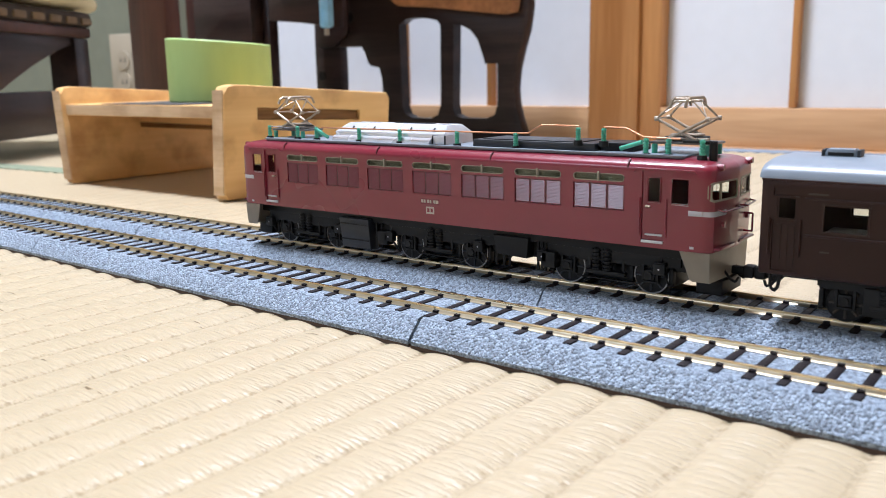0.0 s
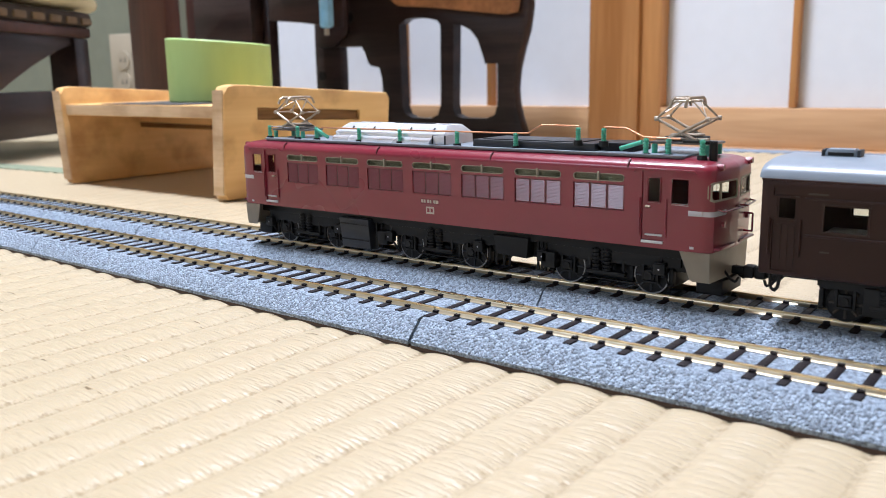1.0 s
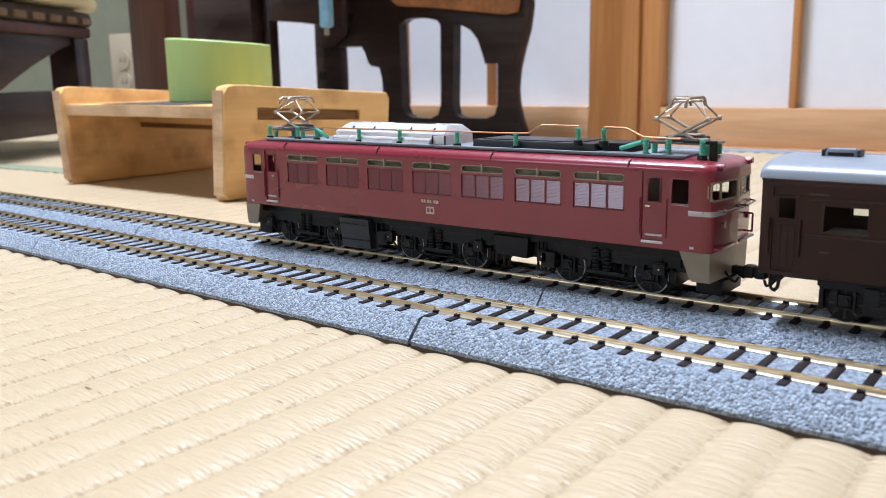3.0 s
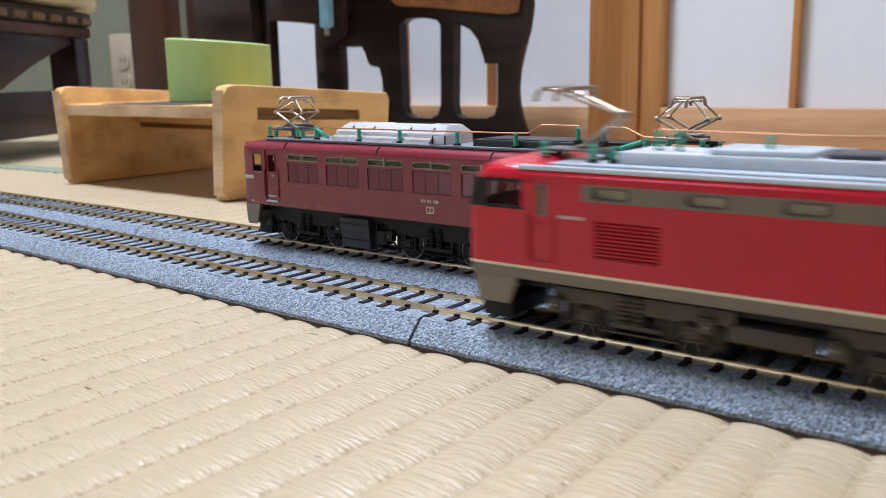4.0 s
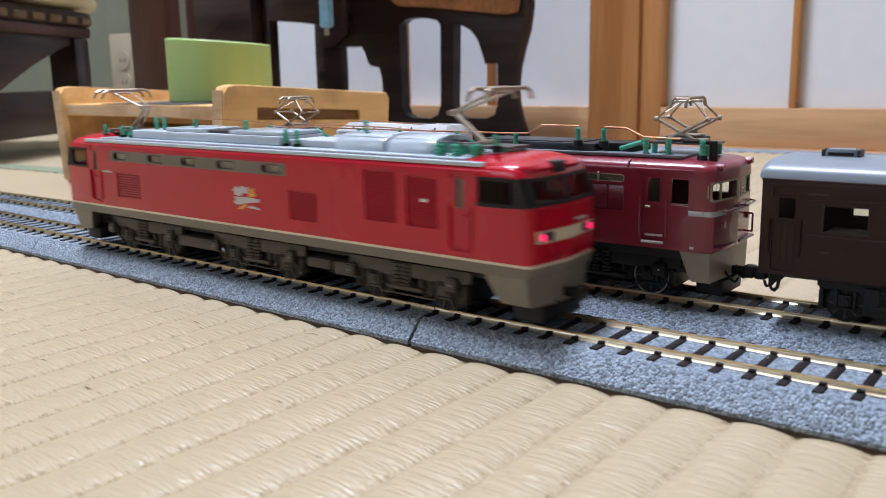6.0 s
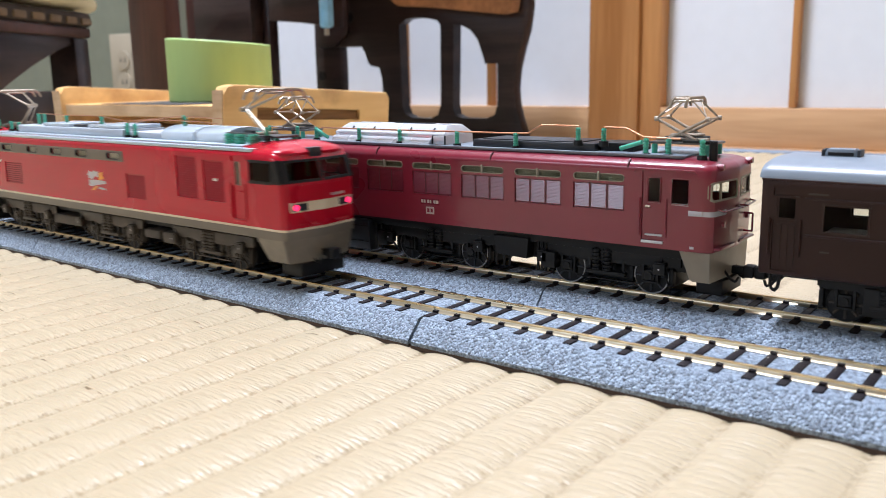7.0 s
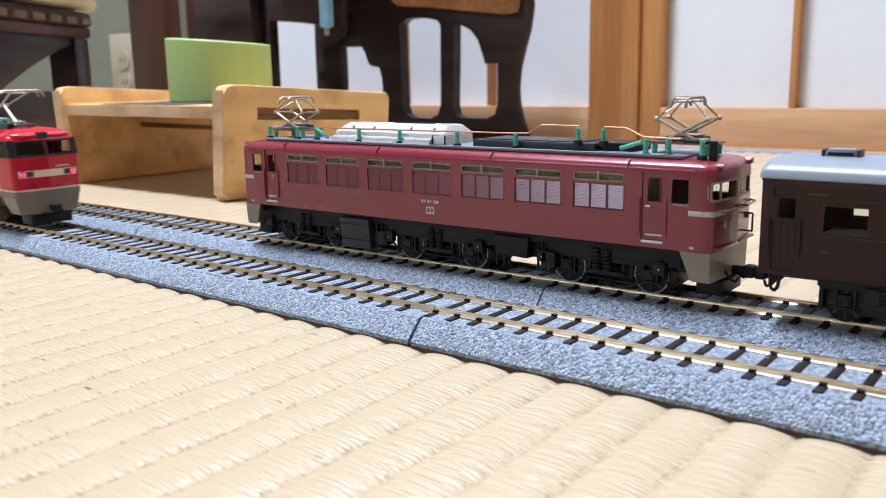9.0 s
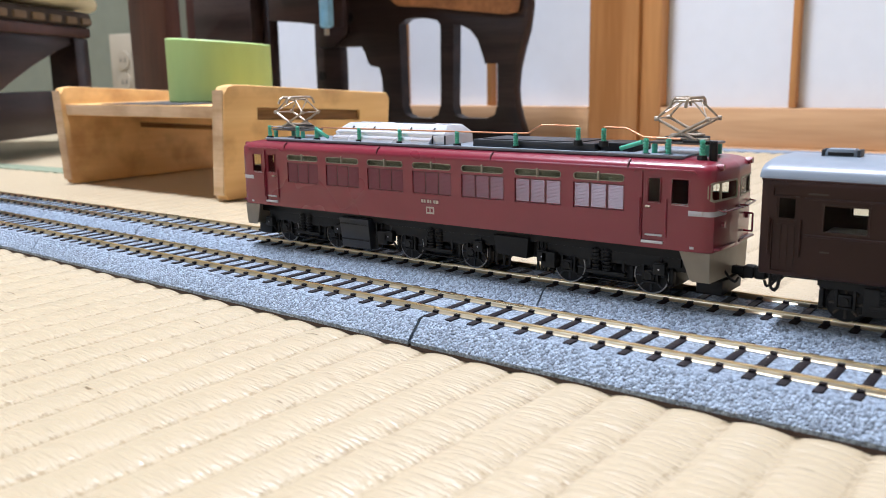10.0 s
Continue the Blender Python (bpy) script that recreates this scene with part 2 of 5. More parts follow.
def box(bm, x0, x1, y0, y1, z0, z1, bevel=0.0):
    r = bmesh.ops.create_cube(bm, size=1.0)
    vs = r["verts"]
    for v in vs:
        v.co = Vector((x0 if v.co.x < 0 else x1, y0 if v.co.y < 0 else y1, z0 if v.co.z < 0 else z1))
    if bevel:
        es = list({e for v in vs for e in v.link_edges})
        bmesh.ops.bevel(bm, geom=es, offset=bevel, segments=2, affect="EDGES", profile=0.5)
    return bm


def rod(bm, a, b, r, n=8, r2=None):
    a, b = Vector(a), Vector(b)
    d = b - a
    m = Matrix.Translation((a + b) / 2) @ d.to_track_quat("Z", "Y").to_matrix().to_4x4()
    bmesh.ops.create_cone(bm, cap_ends=True, segments=n, radius1=r, radius2=r if r2 is None else r2, depth=d.length, matrix=m)
    return bm


def loft(bm, rings, cap=True):
    """Skin a list of rings, each a list of points, all of one length."""
    vs = [[bm.verts.new(p) for p in ring] for ring in rings]
    n = len(vs[0])
    for a, b in zip(vs, vs[1:]):
        for i in range(n):
            bm.faces.new((a[i], a[(i + 1) % n], b[(i + 1) % n], b[i]))
    if cap:
        bm.faces.new(list(reversed(vs[0])))
        bm.faces.new(vs[-1])
    bmesh.ops.recalc_face_normals(bm, faces=bm.faces[:])
    return bm


def slab(bm, outline, y0, y1, bevel=0.0, axis="y"):
    """A plate of a given outline (x, z), thick from y0 to y1; axis 'x': the outline is (y, z); 'z': (x, y)."""
    def at(p, w):
        return (p[0], w, p[1]) if axis == "y" else ((w, p[0], p[1]) if axis == "x" else (p[0], p[1], w))
    a = [bm.verts.new(at(p, y0)) for p in outline]
    b = [bm.verts.new(at(p, y1)) for p in outline]
    fs = [bm.faces.new(a), bm.faces.new(list(reversed(b)))]
    n = len(a)
    for i in range(n):
        fs.append(bm.faces.new((a[i], b[i], b[(i + 1) % n], a[(i + 1) % n])))
    bmesh.ops.recalc_face_normals(bm, faces=fs)
    if bevel:
        es = list({e for f in fs[:2] for e in f.edges})
        bmesh.ops.bevel(bm, geom=es, offset=bevel, segments=2, affect="EDGES", profile=0.5)
    return bm


def data_of(name, bm, mat, smooth=35):
    me = bpy.data.meshes.new(name)
    bmesh.ops.scale(bm, vec=(MM, MM, MM), verts=bm.verts)
    if smooth:
        lim = radians(smooth)
        for f in bm.faces:
            f.smooth = True
        for e in bm.edges:
            e.smooth = len(e.link_faces) == 2 and e.calc_face_angle(0) < lim
    bm.to_mesh(me)
    bm.free()
    me.materials.append(mat)
    return me


def part(name, bm, mat, parent=None, label="", smooth=35):
    """One mesh object under a thing or under a part."""
    ob = new(name, data_of(name, bm, mat, smooth))
    if parent is not None:
        ob.parent = parent
    if label:
        tagged(ob, label)
    return ob


def again(ob, parent, x=0, y=0, z=0, rz=0):
    """A piece like ob, on the same mesh, at a place in its thing."""
    o = new(ob.name.split(".")[0], ob.data)
    o.parent = parent
    o.matrix_basis = pose(x * MM, y * MM, z * MM, 0, 0, rz)
    return o


def base(name, m, label, category, group=""):
    ob = new(name)
    ob.empty_display_size = 0.01
    ob.matrix_basis = m
    return tagged(ob, label, category, group)


def at(x, y, z=0, rz=0):
    return pose(x * MM, y * MM, z * MM, 0, 0, rz)


def carve(name, solid, cutters, mat, parent=None, label="", smooth=35):
    """A mesh with boxes and other solids cut out of it."""
    def raw(bm):
        me = bpy.data.meshes.new("raw")
        bm.to_mesh(me)
        bm.free()
        return me
    a = new("raw", raw(solid))
    for c in cutters:
        b = new("raw", raw(c))
        md = a.modifiers.new("cut", "BOOLEAN")
        md.operation, md.object, md.solver, md.use_self = "DIFFERENCE", b, "EXACT", True
        bpy.context.view_layer.update()
        me = bpy.data.meshes.new_from_object(a.evaluated_get(bpy.context.evaluated_depsgraph_get()))
        a.modifiers.clear()
        a.data = me
        bpy.data.objects.remove(b)
    bm = bmesh.new()
    bm.from_mesh(a.data)
    bpy.data.objects.remove(a)
    return part(name, bm, mat, parent, label, smooth)


def revolve(bm, a, b, prof, n=12):
    """A turned solid along the line from a to b; prof: (share of the way, radius)."""
    a, b = Vector(a), Vector(b)
    q = (b - a).to_track_quat("Z", "Y").to_matrix()
    return loft(bm, [[a + (b - a) * t + q @ Vector((r * math.cos(2 * math.pi * i / n), r * math.sin(2 * math.pi * i / n), 0)) for i in range(n)] for t, r in prof])


def new_bm():
    return bmesh.new()


# ---- the room ----


def tatami_floor():
    """Ridged rush mats: fine ridges where the camera is near, one sheet to the walls."""
    bm = new_bm()
    x0, x1 = -2300, 1600
    k0, k1 = math.floor((x0 - RIDGE0) / RIDGE), math.ceil((x1 - RIDGE0) / RIDGE)
    seg = 10
    us = [k * RIDGE + RIDGE0 + RIDGE * j / seg for k in range(k0, k1) for j in range(seg)]
    ys = [-2400, -1200, -500] + list(range(-300, 60, 9)) + list(range(60, 260, 25)) + [260, 330, 420, 520, 620, 725]
    rows = []
    for y in ys:
        row = []
        for x in us:
            ph = ((x - RIDGE0) / RIDGE) % 1.0
            wob = noise.noise((x * 0.05, y * 0.04, 0.3)) * 0.3
            h = -1.3 + 1.3 * abs(math.sin(math.pi * ph ** 0.85)) ** 0.75 + wob
            row.append(bm.verts.new((x + noise.noise((x * 0.01, y * 0.06, 7)) * 0.9, y, h - 0.15)))
        rows.append(row)
    for a, b in zip(rows, rows[1:]):
        for i in range(len(us) - 1):
            bm.faces.new((a[i], a[i + 1], b[i + 1], b[i]))
    ob = part("floor", bm, M_TATAMI, None, smooth=80)
    return tagged(ob, "straw-coloured woven rush tatami mat floor", "floor", kind="structure")


tatami_floor()


def strip(name, label, p, q, width, mat, z=0.4):
    bm = new_bm()
    d = (Vector((*q, 0)) - Vector((*p, 0)))
    box(bm, 0, d.length, -width / 2, width / 2, -1.5, z, 0.3)
    ob = part(name, bm, mat)
    ob.matrix_basis = at(p[0], p[1], 0, math.degrees(math.atan2(d.y, d.x)))
    return tagged(ob, label, "mat edging", kind="structure")


strip("trim", "blue-grey cloth edging of a tatami mat", (-1000, 704), (1590, 704), 30, M_HERI)
strip("trim", "blue-grey cloth edging along the plaster wall", (-2290, 480), (-1010, 612), 36, M_HERI)
strip("trim", "narrow green-grey cloth edging of a tatami mat", (-1130, 188), (-560, 222), 28, M_HERIGREEN)


def wall(name, x0, x1, y0, y1, mat, label, z1=2400):
    bm = box(new_bm(), x0, x1, y0, y1, -2, z1)
    return tagged(part(name, bm, mat, smooth=0), label, "wall", kind="structure")


wall("wall_north", -1010, 1700, 780, 900, M_PLASTER, "plain plaster wall behind the paper sliding doors")
wall("wall_west", -2420, -2300, -2420, 900, M_PALEWALL, "plain sand-coloured plaster side wall")
wall("wall_east", 1600, 1720, -2420, 780, M_PALEWALL, "plain sand-coloured plaster side wall")
bm = box(new_bm(), -1300, 0, -2, 122, -2, 2400)
w = part("wall_corner", bm, M_PLASTER, smooth=0)
w.matrix_basis = at(-1010, 640, 0, 5.9)
tagged(w, "grey-green plaster wall beside a dark post", "wall", kind="structure")


def south_wall():
    bm = box(new_bm(), -2300, 1600, -2540, -2420, -2, 2400)
    cut = box(new_bm(), -1700, -700, -2600, -2380, 900, 1800)
    ob = carve("wall_south", bm, [cut], M_PALEWALL, smooth=0)
    tagged(ob, "plain plaster wall with a window opening", "wall", kind="structure")


south_wall()
tagged(part("ceiling", box(new_bm(), -2420, 1720, -2540, 900, 2400, 2480), M_CEIL, smooth=0), "brown cedar board ceiling", "ceiling", kind="structure")


def ceiling_lamp():
    lamp = base("ceiling_light", at(-600, 50, 2400), "round white ceiling light, switched on", "ceiling light")
    bm = new_bm()
    rod(bm, (0, 0, -1), (0, 0, -60), 300, 40)
    part("housing", bm, M_WHITE, lamp)
    bm = new_bm()
    rod(bm, (0, 0, -60.5), (0, 0, -120), 290, 40, 240)
    part("diffuser", bm, M_LAMP, lamp, "glowing white diffuser")


ceiling_lamp()


def shoji(name, x0, x1, y, bars, label, left=60, right=60, mat_stile=M_CEDAR):
    """A paper sliding door: stiles, a low bottom rail, thin bars and panes of paper."""
    d = base(name, at(0, y, 0), label, "sliding door", "paper sliding doors")
    tagged(d, kind="structure")
    h = 1780
    part("stile", box(new_bm(), x0, x0 + left, -15, 15, 1, h, 1.5), mat_stile, d)
    part("stile", box(new_bm(), x1 - right, x1, -15, 15, 1, h, 1.5), mat_stile, d)
    a, b = x0 + left, x1 - right
    part("bottom_rail", box(new_bm(), a + .2, b - .2, -14, 14, 1, 43.2, 1.2), M_CEDARX, d, "pale wooden bottom rail")
    part("top_rail", box(new_bm(), a + .2, b - .2, -14, 14, h - 50, h, 1.2), M_CEDARX, d)
    xs = [a] + [k for k in bars if a < k < b] + [b]
    for k in xs[1:-1]:
        part("bar", box(new_bm(), k - 3.2, k + 3.2, -9, 9, 43.6, h - 50.4, 0.6), M_CEDAR, d, "thin brown wooden bar")
    for p, q in zip(xs, xs[1:]):
        part("paper", box(new_bm(), p + 0.2, q - 0.2, 4, 5, 43.4, h - 50.2), M_PAPER, d, "plain white paper pane", smooth=0)


shoji("door_1", -1004, -278.5, 742, [-640, -492], "wooden sliding door with white paper panes", left=40, right=63.5)
shoji("door_2", -278.2, 480, 712 + 36, [-107.8, 40, 190, 340], "wooden sliding door with white paper panes", left=25, right=60)
shoji("door_3", 480.3, 1240, 742, [620, 760, 900, 1050], "wooden sliding door with white paper panes", left=60, right=60)
tagged(part("threshold", box(new_bm(), -1008, 1600, 722, 779, -2, 0.9, 0.3), M_CEDARX), "worn wooden threshold under the sliding doors", "threshold", kind="structure")
tagged(part("lintel", box(new_bm(), -1008, 1600, 722, 779, 1781, 1890, 1.5), M_CEDAR), "wooden lintel over the sliding doors", "lintel", kind="structure")
tagged(part("post", box(new_bm(), -1108, -1011, 610, 700, -2, 2400, 3), M_REDWOOD), "red-brown square wooden corner post", "post", kind="structure")


def outlet():
    o = base("wall_outlet", at(-1142, 624, 0, 5.9), "ivory double wall outlet on the plaster wall", "wall outlet")
    part("cover_plate", box(new_bm(), -34, 34, -7, 0, 40, 160, 2), M_IVORY, o)
    for z in (82, 118):
        bm = new_bm()
        rod(bm, (0, -9, z), (0, -7, z), 15, 20)
        s = part("socket", bm, M_IVORY, o, "pale round socket")
        for x in (-5, 5):
            part("slot", box(new_bm(), x - 1, x + 1, -9.4, -8.8, z - 4, z + 4), M_DARKGREY, s)


outlet()

# ---- furniture behind the track ----


def arc(cx, cz, rx, rz, a0, a1, n=8):
    return [(cx + rx * math.cos(radians(a0 + (a1 - a0) * i / n)), cz + rz * math.sin(radians(a0 + (a1 - a0) * i / n))) for i in range(n + 1)]


def dark_chair():
    """A low dark wooden armchair: its side frame has two tall openings under the arm."""
    c = base("armchair", at(0, 0, 0), "dark-stained low wooden armchair with curved arms", "chair")
    side = [(-590, 0.5), (-560, 6), (-420, 6), (-368, 0.5), (-372, 14), (-379, 32), (-384, 50), (-385.5, 68), (-383, 90), (-377, 112), (-370, 134), (-366, 160),
            (-367, 185), (-380, 200), (-430, 212), (-500, 222), (-600, 226), (-660, 224), (-668, 205), (-668, 150), (-664, 123), (-622, 122), (-616, 114), (-611, 101), (-606, 97), (-592, 95), (-588, 80), (-586, 40)]
    hole1 = [(-554, 47), (-550, 37), (-539, 32), (-508, 32), (-497, 36.5), (-492.5, 49), (-491, 143), (-496, 149), (-510, 152), (-531, 154), (-545, 153), (-556, 147)]
    hole2 = [(-474, 47), (-471, 37), (-461, 33), (-424, 33), (-413, 37.5), (-408.5, 49), (-408, 96), (-426, 96.5), (-428.5, 104), (-436, 124), (-447, 136), (-460, 142), (-471, 143)]
    solid = slab(new_bm(), side, 630, 645, 1.5)
    carve("side_frame", solid, [slab(new_bm(), hole1, 600, 680), slab(new_bm(), hole2, 600, 680)], M_DARKWOOD, c)
    # seat panel and patterned cushion cloth
    part("seat", box(new_bm(), -640, -376, 480, 660, 226.5, 244, 4), M_DARKWOOD, c)
    bm = slab(new_bm(), [(-556, 176), (-545, 168), (-500, 164), (-440, 156), (-392, 150), (-378, 152), (-374, 168), (-380, 190), (-470, 205), (-548, 205)], 612, 629.5, 3)
    part("seat_cloth", bm, M_PATTERN, c, "faded orange patterned seat cloth")
    # back leg with bolt holes
    bm = box(new_bm(), -712, -662, 634, 648, 0.5, 226, 3)
    leg = part("leg", bm, M_DARKWOOD, c)
    for x, z in ((-698, 86), (-640, 160)):
        bm = new_bm()
        rod(bm, (x, 632.5 if x < -662 else 628.5, z), (x, 634.5 if x < -662 else 630.5, z), 6.5, 16)
        part("bolt", bm, M_BLACK, leg, "sunken black bolt")
    part("corner_block", slab(new_bm(), [(-694, 123), (-665, 123), (-640, 140), (-640, 224), (-694, 224)], 624, 629.6, 1), M_DARKWOOD, c)


def dark_table():
    t = base("low_table", at(0, 0, 0), "dark-stained low wooden table with square legs", "table")
    part("tabletop", box(new_bm(), -815, -545, 512, 600, 195, 222, 3), M_DARKWOOD, t)
    bm = slab(new_bm(), [(-813, 194.5), (-813, 124), (-800, 127), (-780, 127), (-735, 127), (-716, 126), (-706, 124), (-700, 132), (-700, 194.5)], 515, 535, 1.5)
    part("apron", bm, M_DARKWOOD, t)
    part("apron", slab(new_bm(), [(-667, 153), (-612, 148), (-560, 141), (-560, 194.5), (-667, 194.5)], 515, 535, 1.5), M_DARKWOOD, t)
    for x0, x1 in ((-722, -690), (-811, -786)):
        part("leg", box(new_bm(), x0, x1, 536, 552, 0.5, 194.5, 3), M_DARKWOOD, t)


def blue_tag():
    g = base("hanging_tag", at(-559, -101, 0), "small pale blue plastic tag hanging by a cord", "tag")
    part("case", box(new_bm(), -6, 10, 600, 611, 139, 184, 4), M_BLUE, g)
    bm = new_bm()
    rod(bm, (1, 606, 183), (1, 606, 226), 1.2, 8)
    part("cord", bm, M_BLACK, g)
    bm = new_bm()
    rod(bm, (1, 606, 131), (1, 606, 138.5), 3, 10)
    part("tip", bm, M_METAL, g, "small metal tip")


STOOL = at(-800, 262, 0, 123.5)


def seat_left():
    """Seen by its side: the local x axis runs along that side, y goes away from it."""
    c = base("stool", STOOL, "dark wooden stool with woven seat and cream cushion", "stool")
    part("seat_rail", box(new_bm(), -170, 190, 0, 16, 139, 152, 2.5), M_REDWOOD, c)
    part("seat_rail", box(new_bm(), -170, 190, 284, 300, 139, 152, 2.5), M_REDWOOD, c)
    part("seat_rail", box(new_bm(), 176, 190, 16.3, 283.7, 139, 152, 2.5), M_REDWOOD, c)
    part("woven_seat", box(new_bm(), -172, 192, -3, 303, 152.4, 171, 6), M_WEAVE, c, "dark woven seat edge")
    for k in range(9):
        x = 172 - k * 39
        part("tuft", box(new_bm(), x - 13, x + 13, -6, -2, 155, 163.5, 2.0), M_TAN, c, "tan woven tuft")
    for x0 in (148, -168):
        for y0 in (2, 260):
            part("leg", box(new_bm(), x0, x0 + 38, y0, y0 + 36, 0.5, 138.6, 3), M_DARKWOOD, c)
    curve = [(147, 138.6), (147, 130), (120, 124), (85, 114), (50, 103), (10, 88), (-30, 72), (-80, 50), (-129, 30), (-129, 138.6)]
    part("brace", slab(new_bm(), curve, 6, 22, 1), M_DARKWOOD, c, "curved dark wooden brace")
    part("stretcher", box(new_bm(), -129, 147, 8, 28, 22, 74, 2), M_DARKWOOD, c)
    part("stretcher", box(new_bm(), 150, 170, 39, 259, 40, 60, 2), M_DARKWOOD, c)


def cushion():
    bm = new_bm()
    rings = []
    for i in range(25):
        u = i / 24
        x = -200 + 455 * u
        top = 196 + 14 * math.sin(math.pi * u) + 3 * math.sin(u * 17)
        low = 171.5 - 3 * max(0, (u - 0.9) / 0.1)
        sq = 0.55 + 0.45 * math.sin(math.pi * min(1, max(0, u)) ) ** 0.25 if 0 < i < 24 else 0.4
        ring = []
        for j in range(20):
            a = 2 * math.pi * j / 20
            ring.append((x, 145 + 165 * sq * math.copysign(abs(math.cos(a)) ** 0.6, math.cos(a)), (top + low) / 2 + (top - low) / 2 * math.copysign(abs(math.sin(a)) ** 0.6, math.sin(a)) * (1 if 0 < i < 24 else 0.5)))
        rings.append(ring)
    loft(bm, rings)
    ob = part("cushion", bm, M_CLOTH, smooth=60)
    ob.matrix_basis = STOOL
    tagged(ob, "cream cloth cushion lying on the dark stool", "cushion")


dark_chair()
dark_table()
blue_tag()
seat_left()
cushion()


def bench():
    """A small plywood stand: two leaning side panels with a slot, and a shelf between them."""
    b = base("plywood_stand", at(0, 0, 0), "small worn plywood stand with two side panels", "stand")

    def panel(x_low, x_high, name):
        bm = new_bm()
        rings = []
        y0, y1 = 160, 331
        ring0 = [(y0 + 3, 0.3), (y1, 0.3), (y1 + 1, 66), (y1 - 3, 71), (y0 + 12, 80.6), (y0 + 4, 79.5), (y0, 74), (y0, 6)]
        for t in (0, 12.5):
            rings.append([(x_low + (x_high - x_low) * z / 80 + t, y, z) for y, z in ring0])
        loft(bm, rings)
        bmesh.ops.bevel(bm, geom=bm.edges[:], offset=1.1, segments=2, affect="EDGES", profile=0.5)
        return bm
    cut = slab(new_bm(), [(189.5, 55.3), (189.5, 64.4), (296, 58), (296, 50.3)], -319.5, -308, axis="x")
    right = carve("side_panel", panel(-332.5, -326.5, ""), [cut], M_PLY, b)
    part("slot_end", slab(new_bm(), [(189.8, 55.6), (189.8, 64.1), (295.7, 57.7), (295.7, 50.6)], -321, -318.2, axis="x"), M_SLOT, right, "dark end of the shelf in its slot", smooth=0)
    cut = slab(new_bm(), [(231, 43.6), (231, 48.4), (326, 39.5), (326, 34.8)], -529, -515, axis="x")
    left = carve("side_panel", panel(-531.5, -538, ""), [cut], M_PLY, b)
    # added dark slab: shade at the bottom of the groove, as a colour
    part("slot_end", slab(new_bm(), [(231.3, 43.9), (231.3, 48.1), (325.7, 39.3), (325.7, 35.1)], -529.2, -526.5, axis="x"), M_SLOT, left, "dark worn groove", smooth=0)
    part("front_edge", slab(new_bm(), [(-331.8, 4), (-320.8, 4), (-315.2, 77), (-325.8, 77)], 159.3, 160.2), M_PLYEDGE, right, "pale cut plywood edge", smooth=0)
    part("front_edge", slab(new_bm(), [(-531.2, 4), (-520.2, 4), (-526, 77), (-537, 77)], 159.3, 160.2), M_PLYEDGE, left, "pale cut plywood edge", smooth=0)
    shelf = part("shelf", slab(new_bm(), [(-524.2, 57.2), (-524.8, 66.2), (-328, 66.2), (-328.6, 57.2)], 164, 325, 0.5), M_PLY, b)
    part("front_edge", slab(new_bm(), [(-523.9, 57.7), (-524.3, 65.7), (-328.5, 65.7), (-329, 57.7)], 163.2, 164.2), M_PLYEDGE, shelf, "pale ragged plywood edge", smooth=0)


bench()


def tape_roll():
    t = base("tape_roll", at(-419, 241, 66.9), "wide roll of light green masking tape", "tape roll")
    bm = new_bm()
    n, r, ri, h = 64, 41.6, 35, 47.5
    prof = [(ri, 0), (r - 1, 0), (r, 1), (r, h - 1), (r - 1, h), (ri, h)]
    lean = lambda a, z: z - (0.075 * r * math.cos(a - 0.66) if z > 5 else 0)
    rings = [[(p[0] * math.cos(2 * math.pi * i / n), p[0] * math.sin(2 * math.pi * i / n), lean(2 * math.pi * i / n, p[1])) for i in range(n)] for p in prof]
    loft(bm, rings, cap=False)
    part("tape", bm, M_TAPE, t)
    bm = new_bm()
    loft(bm, [[(p[0] * math.cos(2 * math.pi * i / n), p[0] * math.sin(2 * math.pi * i / n), lean(2 * math.pi * i / n, p[1])) for i in range(n)] for p in [(ri, 0), (ri, h), (ri - 2.5, h), (ri - 2.5, 0)]], cap=False)
    part("core", bm, M_CARD, t)
    bm = box(new_bm(), -475, -372, 166, 250, 66.25, 66.9, 0.1)
    tagged(part("card_sheet", bm, M_CARD), "dark thin card lying under the tape roll", "card")


tape_roll()

# ---- track ----
LEN, PITCH = 252.0, 8.57
FRONT_TURN = -1.64
M_FRONT = pose(0, 0, 0, 0, 0, FRONT_TURN)


